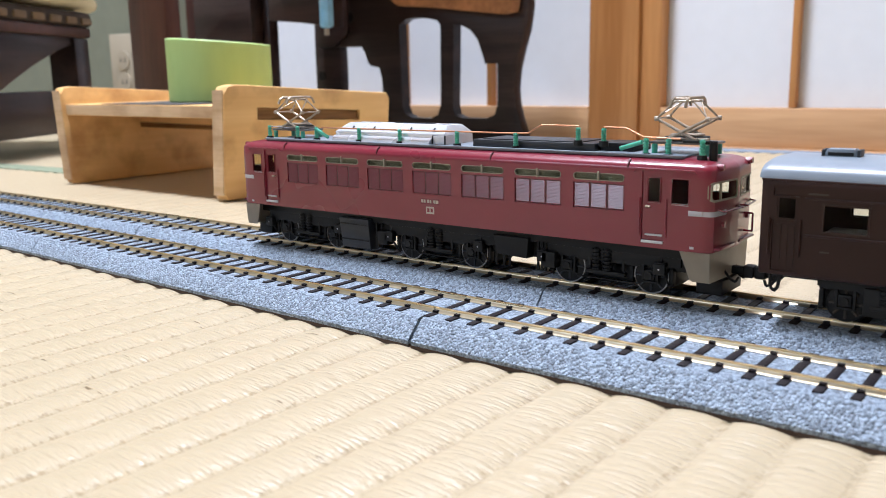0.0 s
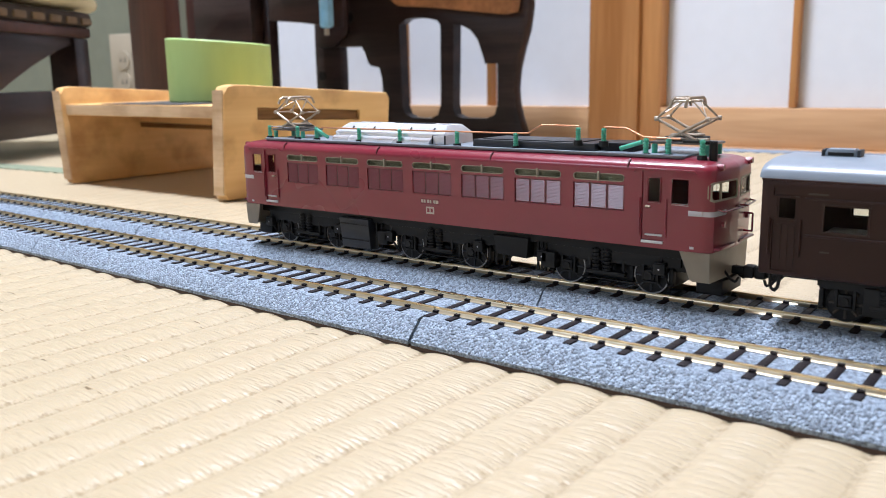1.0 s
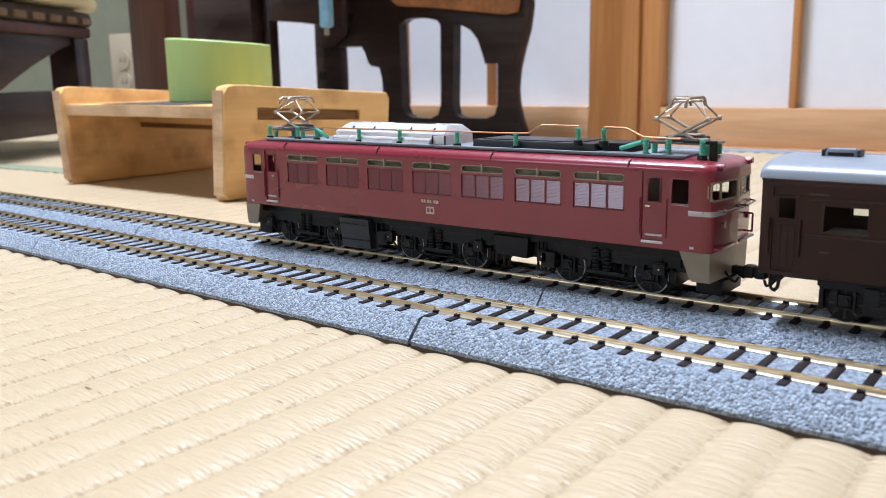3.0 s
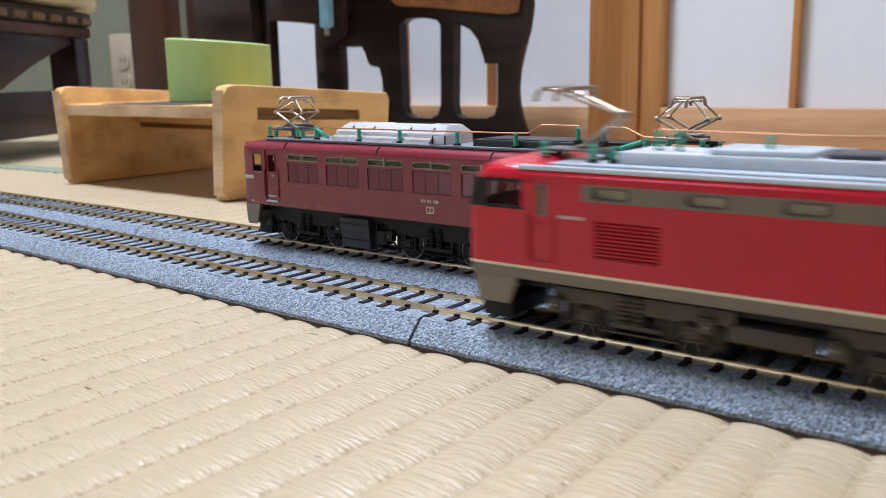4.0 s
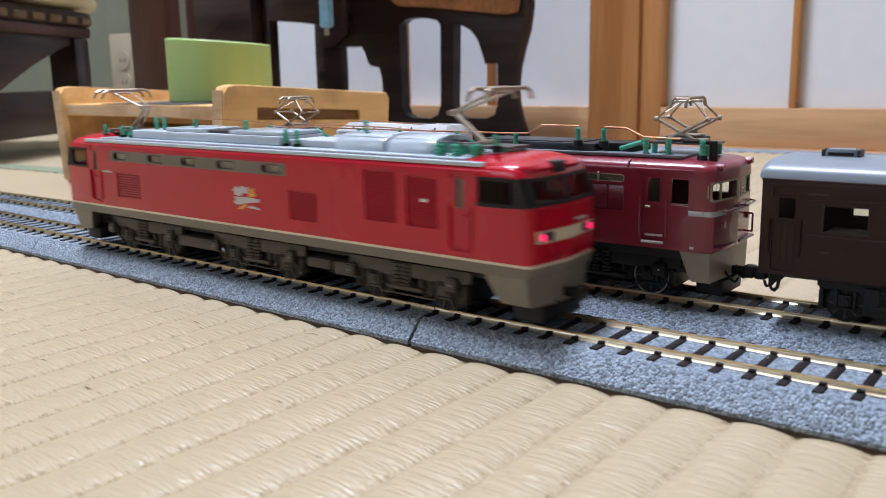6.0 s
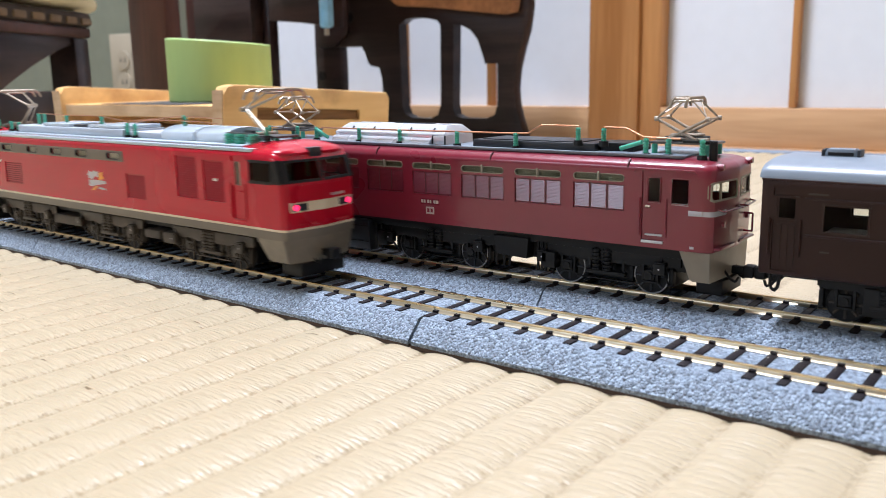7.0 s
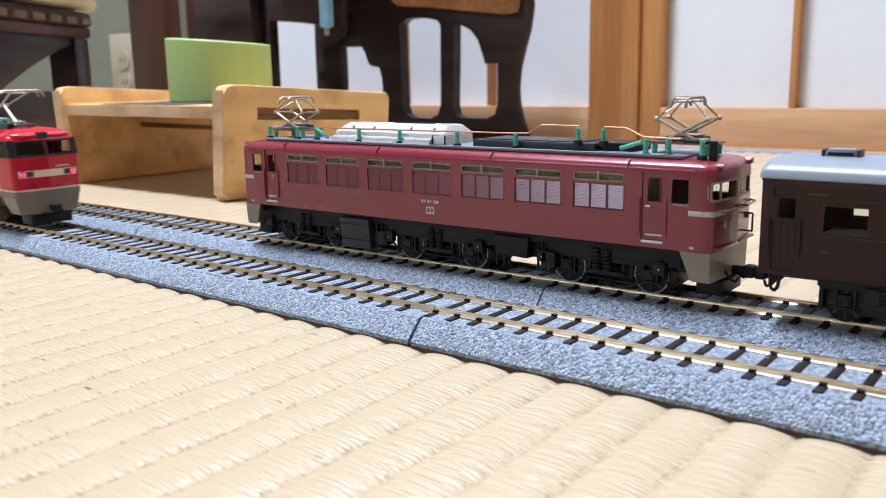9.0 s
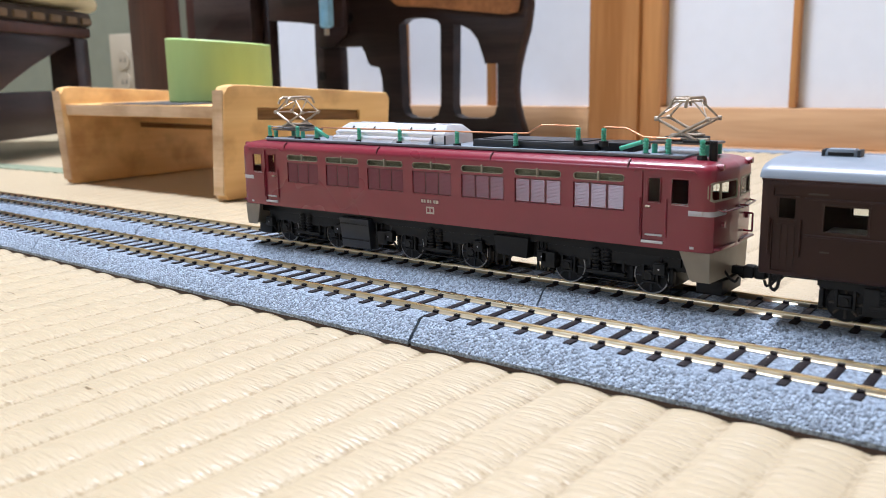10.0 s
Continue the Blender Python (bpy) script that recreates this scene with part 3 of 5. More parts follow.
def track_section():
    """One length of model track: ballast bed, two rails and 29 sleepers. Starts at x = 0, runs to the right."""
    t = base("track_section", Matrix(), "grey ballasted model railway track section", "model track", "track sections")
    prof = [(-22.4, 1.6), (-16.6, 7.9), (-16.0, 8.1), (16.0, 8.1), (16.6, 7.9), (22.4, 1.6)]
    bm = new_bm()
    n = 120
    rings = []
    for i in range(n + 1):
        x = 0.35 + (LEN - 0.7) * i / n
        rg = [(x, -22.4, 0.4)]
        for y, z in prof:
            rg.append((x, y + 0.18 * noise.noise((x * 0.5, y, 1)), z + 0.22 * noise.noise((x * 0.7, y * 0.9, 5))))
        rg.append((x, 22.4, 0.4))
        rings.append(rg)
    loft(bm, rings)
    part("ballast_bed", bm, M_BALLAST, t)
    # dark strip at the floor: contact shade under the bed, as a colour
    part("bed_edge", box(new_bm(), 0.1, LEN - 0.1, -22.35, 22.35, -1.0, 0.38), M_BEDSHADE, t, "dark brown strip as contact shade under the bed", smooth=0)
    for y in (-8.7, 8.7):
        bm = new_bm()
        slab(bm, [(y - 0.55, 9.5), (y + 0.55, 9.5), (y + 0.52, 9.95), (y + 0.4, 10.0), (y - 0.4, 10.0), (y - 0.52, 9.95)], 0.12, LEN - 0.12, axis="x")
        rail = part("rail", bm, M_RAIL, t, "tarnished brass-coloured rail head")
        bm = slab(new_bm(), [(y - 1.2, 8.2), (y + 1.2, 8.2), (y + 1.2, 8.4), (y + 0.42, 9.1), (y + 0.3, 9.49), (y - 0.3, 9.49), (y - 0.42, 9.1), (y - 1.2, 8.4)], 0.12, LEN - 0.12, axis="x")
        part("rail_web", bm, M_WEB, rail, "bright nickel rail web and foot")
    sl = box(new_bm(), -1.25, 1.25, -14.9, 14.9, 7.6, 8.5, 0.15)
    for y in (-8.7, 8.7):
        for s in (-1, 1):
            box(sl, -0.85, 0.85, y + s * 1.1 - 0.7, y + s * 1.1 + 0.7, 8.45, 9.2)
    first = part("sleeper", sl, M_SLEEPER, t)
    first.matrix_basis = at(0.9, 0)
    for k in range(1, 29):
        again(first, t, 0.9 + PITCH * k, 0, 0)
    return t


sec = track_section()
sec.matrix_basis = at(0, 0)
copy_thing(sec, at(LEN, 0))
copy_thing(sec, at(2 * LEN, 0))
for k in range(1, 5):
    copy_thing(sec, M_FRONT @ at(-k * LEN, 0))
for k in range(-4, 3):
    copy_thing(sec, at(12.2 + k * LEN, 56.0))
# ---- rolling stock; each model's space has its origin on the rail tops, x along the track ----


def plan_ring(half, nose, w, corner, z, inset=0.0, nose_in=0.0):
    """One level of a body with folded ends: half length of the sides, nose length, half width."""
    h, n, ww = half - inset * 0.6 - nose_in, nose - inset * 0.6 - nose_in, w - inset
    c = corner
    e = [(h - c, -ww), (h - c * 0.35, -ww + c * 0.12), (h + (n - h) * 0.08, -ww + c * 0.5), (h + (n - h) * 0.25, -ww + c * 1.15), (n, -0.6), (n, 0.6)]
    right = e[:5] + [(x, -y) for x, y in reversed(e[:5])]
    left = [(-x, -y) for x, y in right]
    return [(x, y, z) for x, y in right + left]


def insulator(bm_list_parent, x, y, z, h=6.0, lean=0.0):
    """A ribbed green insulator on a black foot."""
    bm = new_bm()
    rod(bm, (x, y, z - 1.0), (x, y, z + 0.8), 1.8, 12, 1.5)
    part("insulator_foot", bm, M_BLACK, bm_list_parent)
    prof = [(0, 0.8)]
    for i in range(5):
        prof += [(i / 5 + 0.02, 0.98), (i / 5 + 0.11, 0.98), (i / 5 + 0.13, 0.75), (i / 5 + 0.19, 0.75)]
    bm = revolve(new_bm(), (x, y, z + 0.8), (x + lean * h, y, z + 0.8 + h), prof + [(1, 0.7)])
    part("insulator", bm, M_GREEN, bm_list_parent, "green ribbed insulator")


def wheelset(parent, x, r, rim_mat):
    """Two dished discs on an axle; turns about its own axle."""
    bm = new_bm()
    for s in (-1, 1):
        revolve(bm, (0, s * 7.2, 0), (0, s * 10.3, 0), [(0, r + 0.7), (0.26, r + 0.7), (0.3, r), (0.98, r - 0.05), (1.0, r - 0.3)], 32)
        rod(bm, (0, s * 10.2, 0), (0, s * 10.9, 0), 1.6, 12)
    rod(bm, (0, -10, 0), (0, 10, 0), 1.0, 10)
    w = part("wheelset", bm, M_BLACK, parent, "blackened metal wheelset")
    w.matrix_basis = at(x, 0, r)
    bm = new_bm()
    n = 36
    for s in (-1, 1):
        prof = [(r - 0.5, 10.3), (r - 0.45, 10.42), (r - 0.08, 10.42), (r + 0.02, 10.25), (r + 0.03, 9.6)]
        loft(bm, [[(p[0] * math.cos(2 * math.pi * i / n), s * p[1], p[0] * math.sin(2 * math.pi * i / n)) for i in range(n)] for p in prof], cap=False)
    part("tread", bm, rim_mat, w, "thin bright metal tyre rim")
    bm = new_bm()
    for s in (-1, 1):
        for i in range(8):
            a = math.pi * i / 4
            rod(bm, (1.4 * math.cos(a), s * 10.4, 1.4 * math.sin(a)), ((r - 0.9) * math.cos(a), s * 10.4, (r - 0.9) * math.sin(a)), 0.45, 6)
    part("spokes", bm, M_DARKGREY if rim_mat is M_WHEELRIM else M_WEATHER, w)
    return w


def bogie(parent, x0, x1, mat, seed, reach=11.0, depth=12.6, boxes=True):
    """A two-axle bogie: upper side frames, horn guides, tall coil springs on a plank, hanging boxes and brake gear."""
    rnd = random.Random(seed)
    xm = (x0 + x1) / 2
    b = part("bogie", box(new_bm(), x0 - 7, x1 + 7, -6.9, 6.9, 2.4, 13, 0.5), M_BLACK, parent, "moulded bogie with springs and axle boxes")
    for s in (-1, 1):
        y = lambda p, q: (min(s * p, s * q), max(s * p, s * q))
        ol = [(x0 - reach, 10.6), (x0 - 5, 9.6), (x0 - 3, 10.0), (x0 + 3, 10.0), (x0 + 5, 9.2), (xm - 8, 9.4), (xm + 8, 9.4), (x1 - 5, 9.2), (x1 - 3, 10.0), (x1 + 3, 10.0), (x1 + 5, 9.6), (x1 + reach, 10.6), (x1 + reach, 14.2), (x0 - reach, 14.2)]
        part("side_frame", slab(new_bm(), ol, *y(depth - 2.0, depth - 0.4), 0.2), mat, b)
        for x in (x0, x1):
            bm = box(new_bm(), x - 3.0, x - 2.1, *y(depth - 1.9, depth - 0.7), 4.6, 12, 0.15)
            box(bm, x + 2.1, x + 3.0, *y(depth - 1.9, depth - 0.7), 4.6, 12, 0.15)
            box(bm, x - 1.9, x + 1.9, *y(depth - 2.0, depth - 0.2), 5.0, 8.6, 0.4)
            box(bm, x - 3.1, x + 3.1, *y(depth - 1.8, depth - 0.6), 4.0, 4.7, 0.15)
            rod(bm, (x, s * (depth - 0.3), 6.6), (x, s * (depth + 0.4), 6.6), 1.3, 12)
            part("axle_box", bm, mat, b)
        for x in (xm - 4.2, xm):
            prof = [(0, 1.2)]
            for i in range(6):
                prof += [(i / 6 + 0.02, 1.75), (i / 6 + 0.10, 1.75), (i / 6 + 0.12, 1.25), (i / 6 + 0.155, 1.25)]
            part("spring", revolve(new_bm(), (x, s * (depth - .6), 6.4), (x, s * (depth - .6), 14.4), prof, 10), mat, b)
        bm = box(new_bm(), xm - 8, xm + 7, *y(depth - 2.2, depth + 0.6), 5.0, 6.4, 0.3)
        box(bm, xm - 7.4, xm - 6.4, *y(depth - 1.5, depth - 0.3), 6.4, 11, 0.2)
        box(bm, xm + 5.6, xm + 6.6, *y(depth - 1.5, depth - 0.3), 6.4, 11, 0.2)
        part("spring_plank", bm, mat, b)
        for x, z in ((x0 - 9.6, 7.0), (x1 + 4.2, 7.6)) if boxes else ():
            bm = box(new_bm(), x - 2.2, x + 2.2, *y(depth - 1.0, depth + 1.8), z, z + 3.8, 0.4)
            box(bm, x - 2.0, x + 2.0, *y(depth - 0.8, depth + 1.5), z + 3.8, z + 4.3, 0.2)
            rod(bm, (x, s * depth, z + 4), (x + 0.4, s * (depth - 1), 14), 0.45, 6)
            rod(bm, (x + 1.2, s * depth, z), (x + 3.0, s * (depth - 2.2), 2.4), 0.4, 6)
            bx = part("sand_box", bm, mat, b)
            part("rivet", rod(new_bm(), (x, s * (depth + 1.8), z + 2), (x, s * (depth + 1.95), z + 2), 0.3, 8), M_PALE, bx, "tiny pale rivet")
        for x, d in ((x0 - 7.0, 1), (x1 + 7.2, -1), (x0 + 7.2, -1), (x1 - 7.2, 1)):
            bm = box(new_bm(), x - 0.7, x + 0.7, *y(8.4, depth - 1.6), 3.0 + rnd.random() * 0.6, 9.2, 0.25)
            rod(bm, (x, s * (depth - 2.2), 9), (x - d * 1.4, s * (depth - 2.2), 13), 0.45, 6)
            rod(bm, (x - 1.2, s * (depth - 2), 3.6), (x + 1.2, s * (depth - 1), 4.2), 0.4, 6)
            part("brake_gear", bm, mat, b)
        bm = rod(new_bm(), (x0 + 4, s * (depth - .6), 3.4), (x1 - 4, s * (depth - .6), 3.3), 0.35, 6)
        part("tie_bar", bm, mat, b)
    return b


def coupler(parent, x, s, z=9.6):
    bm = new_bm()
    box(bm, min(x, x + s * 5), max(x, x + s * 5), -1.2, 1.2, z - 1.3, z + 1.3, 0.3)
    box(bm, min(x + s * 4, x + s * 7.6), max(x + s * 4, x + s * 7.6), -2.3, 2.3, z - 2.0, z + 2.0, 0.6)
    part("coupler", bm, M_BLACK, parent, "black knuckle coupler")
    bm = new_bm()
    for y in (-5, 5.4, 3.6):
        pts = [(x - s * 1.5, y, z + 1), (x + s * 1.2, y, z - 2.5), (x + s * 2.8, y * 0.9, z - 3.2), (x + s * 3.6, y * 0.8, z - 1.5)]
        for p, q in zip(pts, pts[1:]):
            rod(bm, p, q, 0.45, 6)
    part("brake_hose", bm, M_BLACK, parent)


def diamond_pantograph(parent, x):
    p = part("pantograph", box(new_bm(), x - 11, x + 11, -5.8, 5.8, 50.6, 51.4, 0.2), M_GUNMETAL, parent, "raised diamond-shaped metal pantograph")
    part("base_box", box(new_bm(), x - 6.5, x + 6.5, -4.2, 4.2, 51.42, 53.0, 0.4), M_BLACK, p, "black pantograph base box")
    bm = new_bm()
    box(bm, x - 5, x + 5, -3.2, 3.2, 53.02, 53.8, 0.3)
    for s in (-1, 1):
        rod(bm, (x + s * 5, -5.8, 51.9), (x + s * 5, 5.8, 51.9), 0.7, 8)
        rod(bm, (x - 4 * s, -4, 52.2), (x + 9 * s, -4, 52.2), 0.6, 8)
    part("spring_gear", bm, M_METAL, p)
    bm = new_bm()
    def arm(a, b, r, n):
        part("upper_arm", rod(new_bm(), a, b, r, n), M_METAL, p)
    for s in (-1, 1):
        for y in (-5.2, 5.2):
            rod(bm, (x + s * 5, y, 52), (x - s * 8.8, y * 0.96, 58.9), 0.62, 8, 0.45)
            arm((x - s * 8.8, y * 0.96, 58.9), (x - s * 3.0, y * 0.62, 64.6), 0.36, 6)
            rod(bm, (x - s * 8.8 - 0.7, y * 0.96, 58.9), (x - s * 8.8 + 0.7, y * 0.96, 58.9), 0.8, 8)
        arm((x - s * 8.8, -5.0, 58.9), (x - s * 8.8, 5.0, 58.9), 0.32, 6)
        arm((x - s * 8.8, -5.8, 58.9), (x - s * 3.0, 3.7, 64.6), 0.24, 6)
    part("lower_arm", bm, M_METAL, p)
    bm = new_bm()
    for s in (-1, 1):
        pts = [(-8.6, 62.8), (-7.6, 64.8), (-6, 65.6), (6, 65.6), (7.6, 64.8), (8.6, 62.8)]
        for a, b in zip(pts, pts[1:]):
            rod(bm, (x + s * 2.6, a[0], a[1]), (x + s * 2.6, b[0], b[1]), 0.55, 6)
        rod(bm, (x - 3.2, s * 5, 65.4), (x + 3.2, s * 5, 65.4), 0.4, 6)
        rod(bm, (x - 3.2, s * 3.6, 64.5), (x + 3.2, s * 3.6, 64.5), 0.4, 6)
    part("contact_shoe", bm, M_METAL, p, "bright metal contact shoe")
    for s in (-1, 1):
        for y in (-5.5, 5.5):
            bm = rod(new_bm(), (x + s * 9, y, 47), (x + s * 9, y, 50.5), 1.0, 10)
            part("insulator", bm, M_GREEN, p, "green insulator")


def wire(parent, pts, r=0.32, mat=None):
    bm = new_bm()
    for a, b in zip(pts, pts[1:]):
        rod(bm, a, b, r, 6)
    part("roof_wire", bm, mat or M_COPPER, parent, "thin copper roof wire")


def rounded(x0, x1, z0, z1, r, n=3):
    """The outline of a box with round corners, anticlockwise from the lower left."""
    out = []
    for cx, cz, a0 in ((x0 + r, z0 + r, 180), (x1 - r, z0 + r, 270), (x1 - r, z1 - r, 0), (x0 + r, z1 - r, 90)):
        for i in range(n + 1):
            a = radians(a0 + 90 * i / n)
            out.append((cx + r * math.cos(a), cz + r * math.sin(a)))
    return out


def ring_frame(bm, outer, inner, place):
    """A flat ring between two outlines of one length; place(p, side) puts a point at the inner (0) or outer (1) face."""
    n = len(outer)
    v = [[bm.verts.new(place(p, k)) for p in line] for line in (outer, inner) for k in (0, 1)]
    o0, o1, i0, i1 = v
    fs = []
    for i in range(n):
        j = (i + 1) % n
        for q in ((o1[i], o1[j], i1[j], i1[i]), (o0[i], i0[i], i0[j], o0[j]), (o0[i], o0[j], o1[j], o1[i]), (i0[i], i1[i], i1[j], i0[j])):
            fs.append(bm.faces.new(q))
    bmesh.ops.recalc_face_normals(bm, faces=fs)
    return bm


def slot_window(parent, x0, x1, z0, z1, y, s, frame_mat, glass_mat, r=1.2, fr=0.3, mull=False, proud=0.2):
    """A window with round corners: a thin frame, its pane, and a mullion that stands proud."""
    bm = ring_frame(new_bm(), rounded(x0, x1, z0, z1, r), rounded(x0 + fr, x1 - fr, z0 + fr, z1 - fr, r - fr), lambda p, k: (p[0], s * (y - 0.7 + k * (0.7 + proud)), p[1]))
    f = part("window", bm, frame_mat, parent, smooth=25)
    if mull:
        m = (x0 + x1) / 2
        part("mullion", box(new_bm(), m - 0.32, m + 0.32, min(s * (y - 0.6), s * (y + 0.5)), max(s * (y - 0.6), s * (y + 0.5)), z0 - 0.1, z1 + 0.5, 0.08), frame_mat, f)
    part("pane", slab(new_bm(), rounded(x0 + fr * .5, x1 - fr * .5, z0 + fr * .5, z1 - fr * .5, r - fr * .5), s * (y - 0.55), s * (y - 0.4)), glass_mat, f, smooth=0)
    return f


def window_unit(parent, x0, x1, z0, z1, y, s, frame_mat, glass_mat, mull=False, fr=0.55, name="window"):
    """A frame ring set into the side, and its pane. s: -1 for the near side."""
    bm = new_bm()
    t0, t1 = y - 0.5, y + 0.22
    for (a0, a1, b0, b1) in ((x0, x1, z0, z0 + fr), (x0, x1, z1 - fr, z1), (x0, x0 + fr, z0 + fr, z1 - fr), (x1 - fr, x1, z0 + fr, z1 - fr)):
        box(bm, a0, a1, s * t0 if s > 0 else s * t1, s * t1 if s > 0 else s * t0, b0, b1)
    if mull:
        m = (x0 + x1) / 2
        box(bm, m - 0.45, m + 0.45, s * t0 if s > 0 else s * (t1 + .1), s * (t1 + .1) if s > 0 else s * t0, z0 - 0.2, z1 + 0.5)
    f = part(name, bm, frame_mat, parent, smooth=0)
    bm = box(new_bm(), x0 + fr * 0.5, x1 - fr * 0.5, min(s * (y - 0.35), s * (y - 0.15)), max(s * (y - 0.35), s * (y - 0.15)), z0 + fr * 0.5, z1 - fr * 0.5)
    part("pane", bm, glass_mat, f, smooth=0)
    return f


def old_locomotive():
    L = base("electric_locomotive", at(-38.3, 56, 10), "maroon model electric locomotive with louvred sides", "model locomotive")
    H, N, W, C = 111.9, 113.9, 18.0, 3.4
    outer = loft(new_bm(), [plan_ring(H, N, W, C, z, i, f) for z, i, f in ((17.6, 0, 0), (40, 0, 0), (43.4, 0, 0.1), (44.3, 0.25, .4), (45.2, 1.0, 1.0), (46.0, 2.6, 2.0), (46.6, 5.5, 4.0), (46.9, 9, 8.0))])
    inner = loft(new_bm(), [plan_ring(H - 1.1, N - 1.1, W - 1.1, C, z, 0, 0) for z in (16.5, 44.0)])
    cuts = [inner]
    lou = [(-81.3 + 24 * k, -62.1 + 24 * k) for k in range(7)]
    cw = new_bm()
    for s in (-1, 1):
        y0, y1 = (-20, -15) if s < 0 else (15, 20)
        for a, b in lou:
            slab(cw, rounded(a, b, 38.6, 41.2, 1.25), y0, y1)
        for e in (-1, 1):
            box(cw, min(e * 90.0, e * 94.6), max(e * 90.0, e * 94.6), y0, y1, 32.6, 40.8)
            box(cw, min(e * 98.2, e * 104.4), max(e * 98.2, e * 104.4), y0, y1, 32.4, 40.8)
    cuts.append(cw)
    # shallow recess of the doors and louvres
    cr = new_bm()
    for s in (-1, 1):
        y0, y1 = (-20, -17.45) if s < 0 else (17.45, 20)
        for e in (-1, 1):
            box(cr, min(e * 88.2, e * 96.2), max(e * 88.2, e * 96.2), y0, y1, 20.0, 32.55)
            box(cr, min(e * 88.2, e * 96.2), max(e * 88.2, e * 96.2), y0, y1, 40.85, 42.6)
            box(cr, min(e * 88.2, e * 89.95), max(e * 88.2, e * 89.95), y0, y1, 32.5, 40.9)
            box(cr, min(e * 94.65, e * 96.2), max(e * 94.65, e * 96.2), y0, y1, 32.5, 40.9)
        for a, b in lou:
            box(cr, a, b, y0, y1, 28.9, 37.7)
    cuts.append(cr)
    # the two windscreens of each end
    cf = new_bm()
    for e in (-1, 1):
        for s in (-1, 1):
            ol = [(s * p, q) for p, q in rounded(1.5, 17.2, 34.1, 39.9, 1.2)]
            slab(cf, ol, min(e * 108.2, e * 118), max(e * 108.2, e * 118), axis="x")
    cuts.append(cf)
    body = carve("body", outer, cuts, M_MAROON, L)
    for s in (-1, 1):
        for a, b in lou:
            # dark sheet behind the grilles: the shade of the gaps as a colour
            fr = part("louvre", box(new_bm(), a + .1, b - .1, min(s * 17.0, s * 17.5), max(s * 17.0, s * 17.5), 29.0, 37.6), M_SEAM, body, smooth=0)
            w3 = (b - a) / 3
            for j in range(3):
                bm = box(new_bm(), a + j * w3 + 0.3, a + (j + 1) * w3 - 0.3, min(s * 17.4, s * 17.62), max(s * 17.4, s * 17.62), 29.2, 37.4, 0.08)
                for i in range(16):
                    z = 29.5 + i * 0.49
                    slab(bm, [(s * 17.6, z), (s * 17.73, z + 0.04), (s * 17.6, z + 0.47)], a + j * w3 + 0.5, a + (j + 1) * w3 - 0.5, axis="x")
                part("grille", bm, M_MAROON_LOUVRE, fr, "fine maroon ventilation grille", smooth=0)
            slot_window(body, a, b, 38.6, 41.2, W, s, M_CREAM, M_GLASS, 1.25, 0.28, True, 0.14)
            # added sheet: its olive colour stands in for a lit interior
            part("blind", box(new_bm(), a - 0.5, b + 0.5, min(s * 16.2, s * 16.6), max(s * 16.2, s * 16.6), 38.2, 41.8), M_OLIVE, body, "olive sheet standing in for the lit interior", smooth=0)
        for e in (-1, 1):
            window_unit(body, min(e * 90.0, e * 94.6), max(e * 90.0, e * 94.6), 32.6, 40.8, W - 0.5, s, M_MAROON, M_GLASS, fr=0.3)
            # pale strip paints the glint along the lower glass edge
            part("window_sill", box(new_bm(), min(e * 90.2, e * 94.4), max(e * 90.2, e * 94.4), min(s * 16.9, s * 17.55), max(s * 16.9, s * 17.55), 32.4, 32.9, 0.1), M_PALE, body, "pale strip for the glint on the glass edge")
            window_unit(body, min(e * 98.2, e * 104.4), max(e * 98.2, e * 104.4), 32.4, 40.8, W, s, M_MAROON, M_GLASS, fr=0.3)
            # the same painted glint under the cab side window
            part("window_sill", box(new_bm(), min(e * 98.4, e * 104.2), max(e * 98.4, e * 104.2), min(s * 17.2, s * 18.06), max(s * 17.2, s * 18.06), 32.2, 32.75, 0.1), M_PALE, body, "pale strip for the glint on the glass edge")
            part("drip_rail", slab(new_bm(), [(e * 85.4, 42.2), (e * 86.4, 43.1), (e * 105.4, 43.1), (e * 106.2, 42.4), (e * 106.6, 42.7), (e * 105.8, 43.7), (e * 86.0, 43.7), (e * 84.8, 42.5)], min(s * 17.8, s * 18.5), max(s * 17.8, s * 18.5), 0.12), M_MAROON, body)
            bm = new_bm()
            box(bm, min(e * 88.5, e * 96), max(e * 88.5, e * 96), min(s * 17.4, s * 18.7), max(s * 17.4, s * 18.7), 19.2, 20.0, 0.15)
            box(bm, min(e * 89.5, e * 95.5), max(e * 89.5, e * 95.5), min(s * 17.4, s * 18.1), max(s * 17.4, s * 18.1), 21.6, 22.2, 0.15)
            part("door_step", bm, M_PALE, body, "pale worn door step")
            bm = new_bm()
            rod(bm, (e * 89.7, s * 18.3, 31.2), (e * 91.3, s * 18.3, 31.2), 0.35, 6)
            rod(bm, (e * 89.9, s * 17.4, 31.2), (e * 89.9, s * 18.4, 31.2), 0.4, 6)
            part("door_handle", bm, M_METAL, body, "small bright door handle")
            for x in (87.6, 96.8):
                bm = new_bm()
                rod(bm, (e * x, s * 18.35, 21.5), (e * x, s * 18.35, 34), 0.28, 6)
                part("handrail", bm, M_MAROON, body)
            # pale band that wraps from the side to the end
            bm = box(new_bm(), min(e * 104.2, e * 109.0), max(e * 104.2, e * 109.0), min(s * 17.9, s * 18.25), max(s * 17.9, s * 18.25), 29.2, 30.8, 0.1)
            part("band", bm, M_PALE, body, "pale grey band")
            bm = box(new_bm(), min(e * 105, e * 106.4), max(e * 105, e * 106.4), min(s * 17.9, s * 18.1), max(s * 17.9, s * 18.1), 18.5, 19.3)
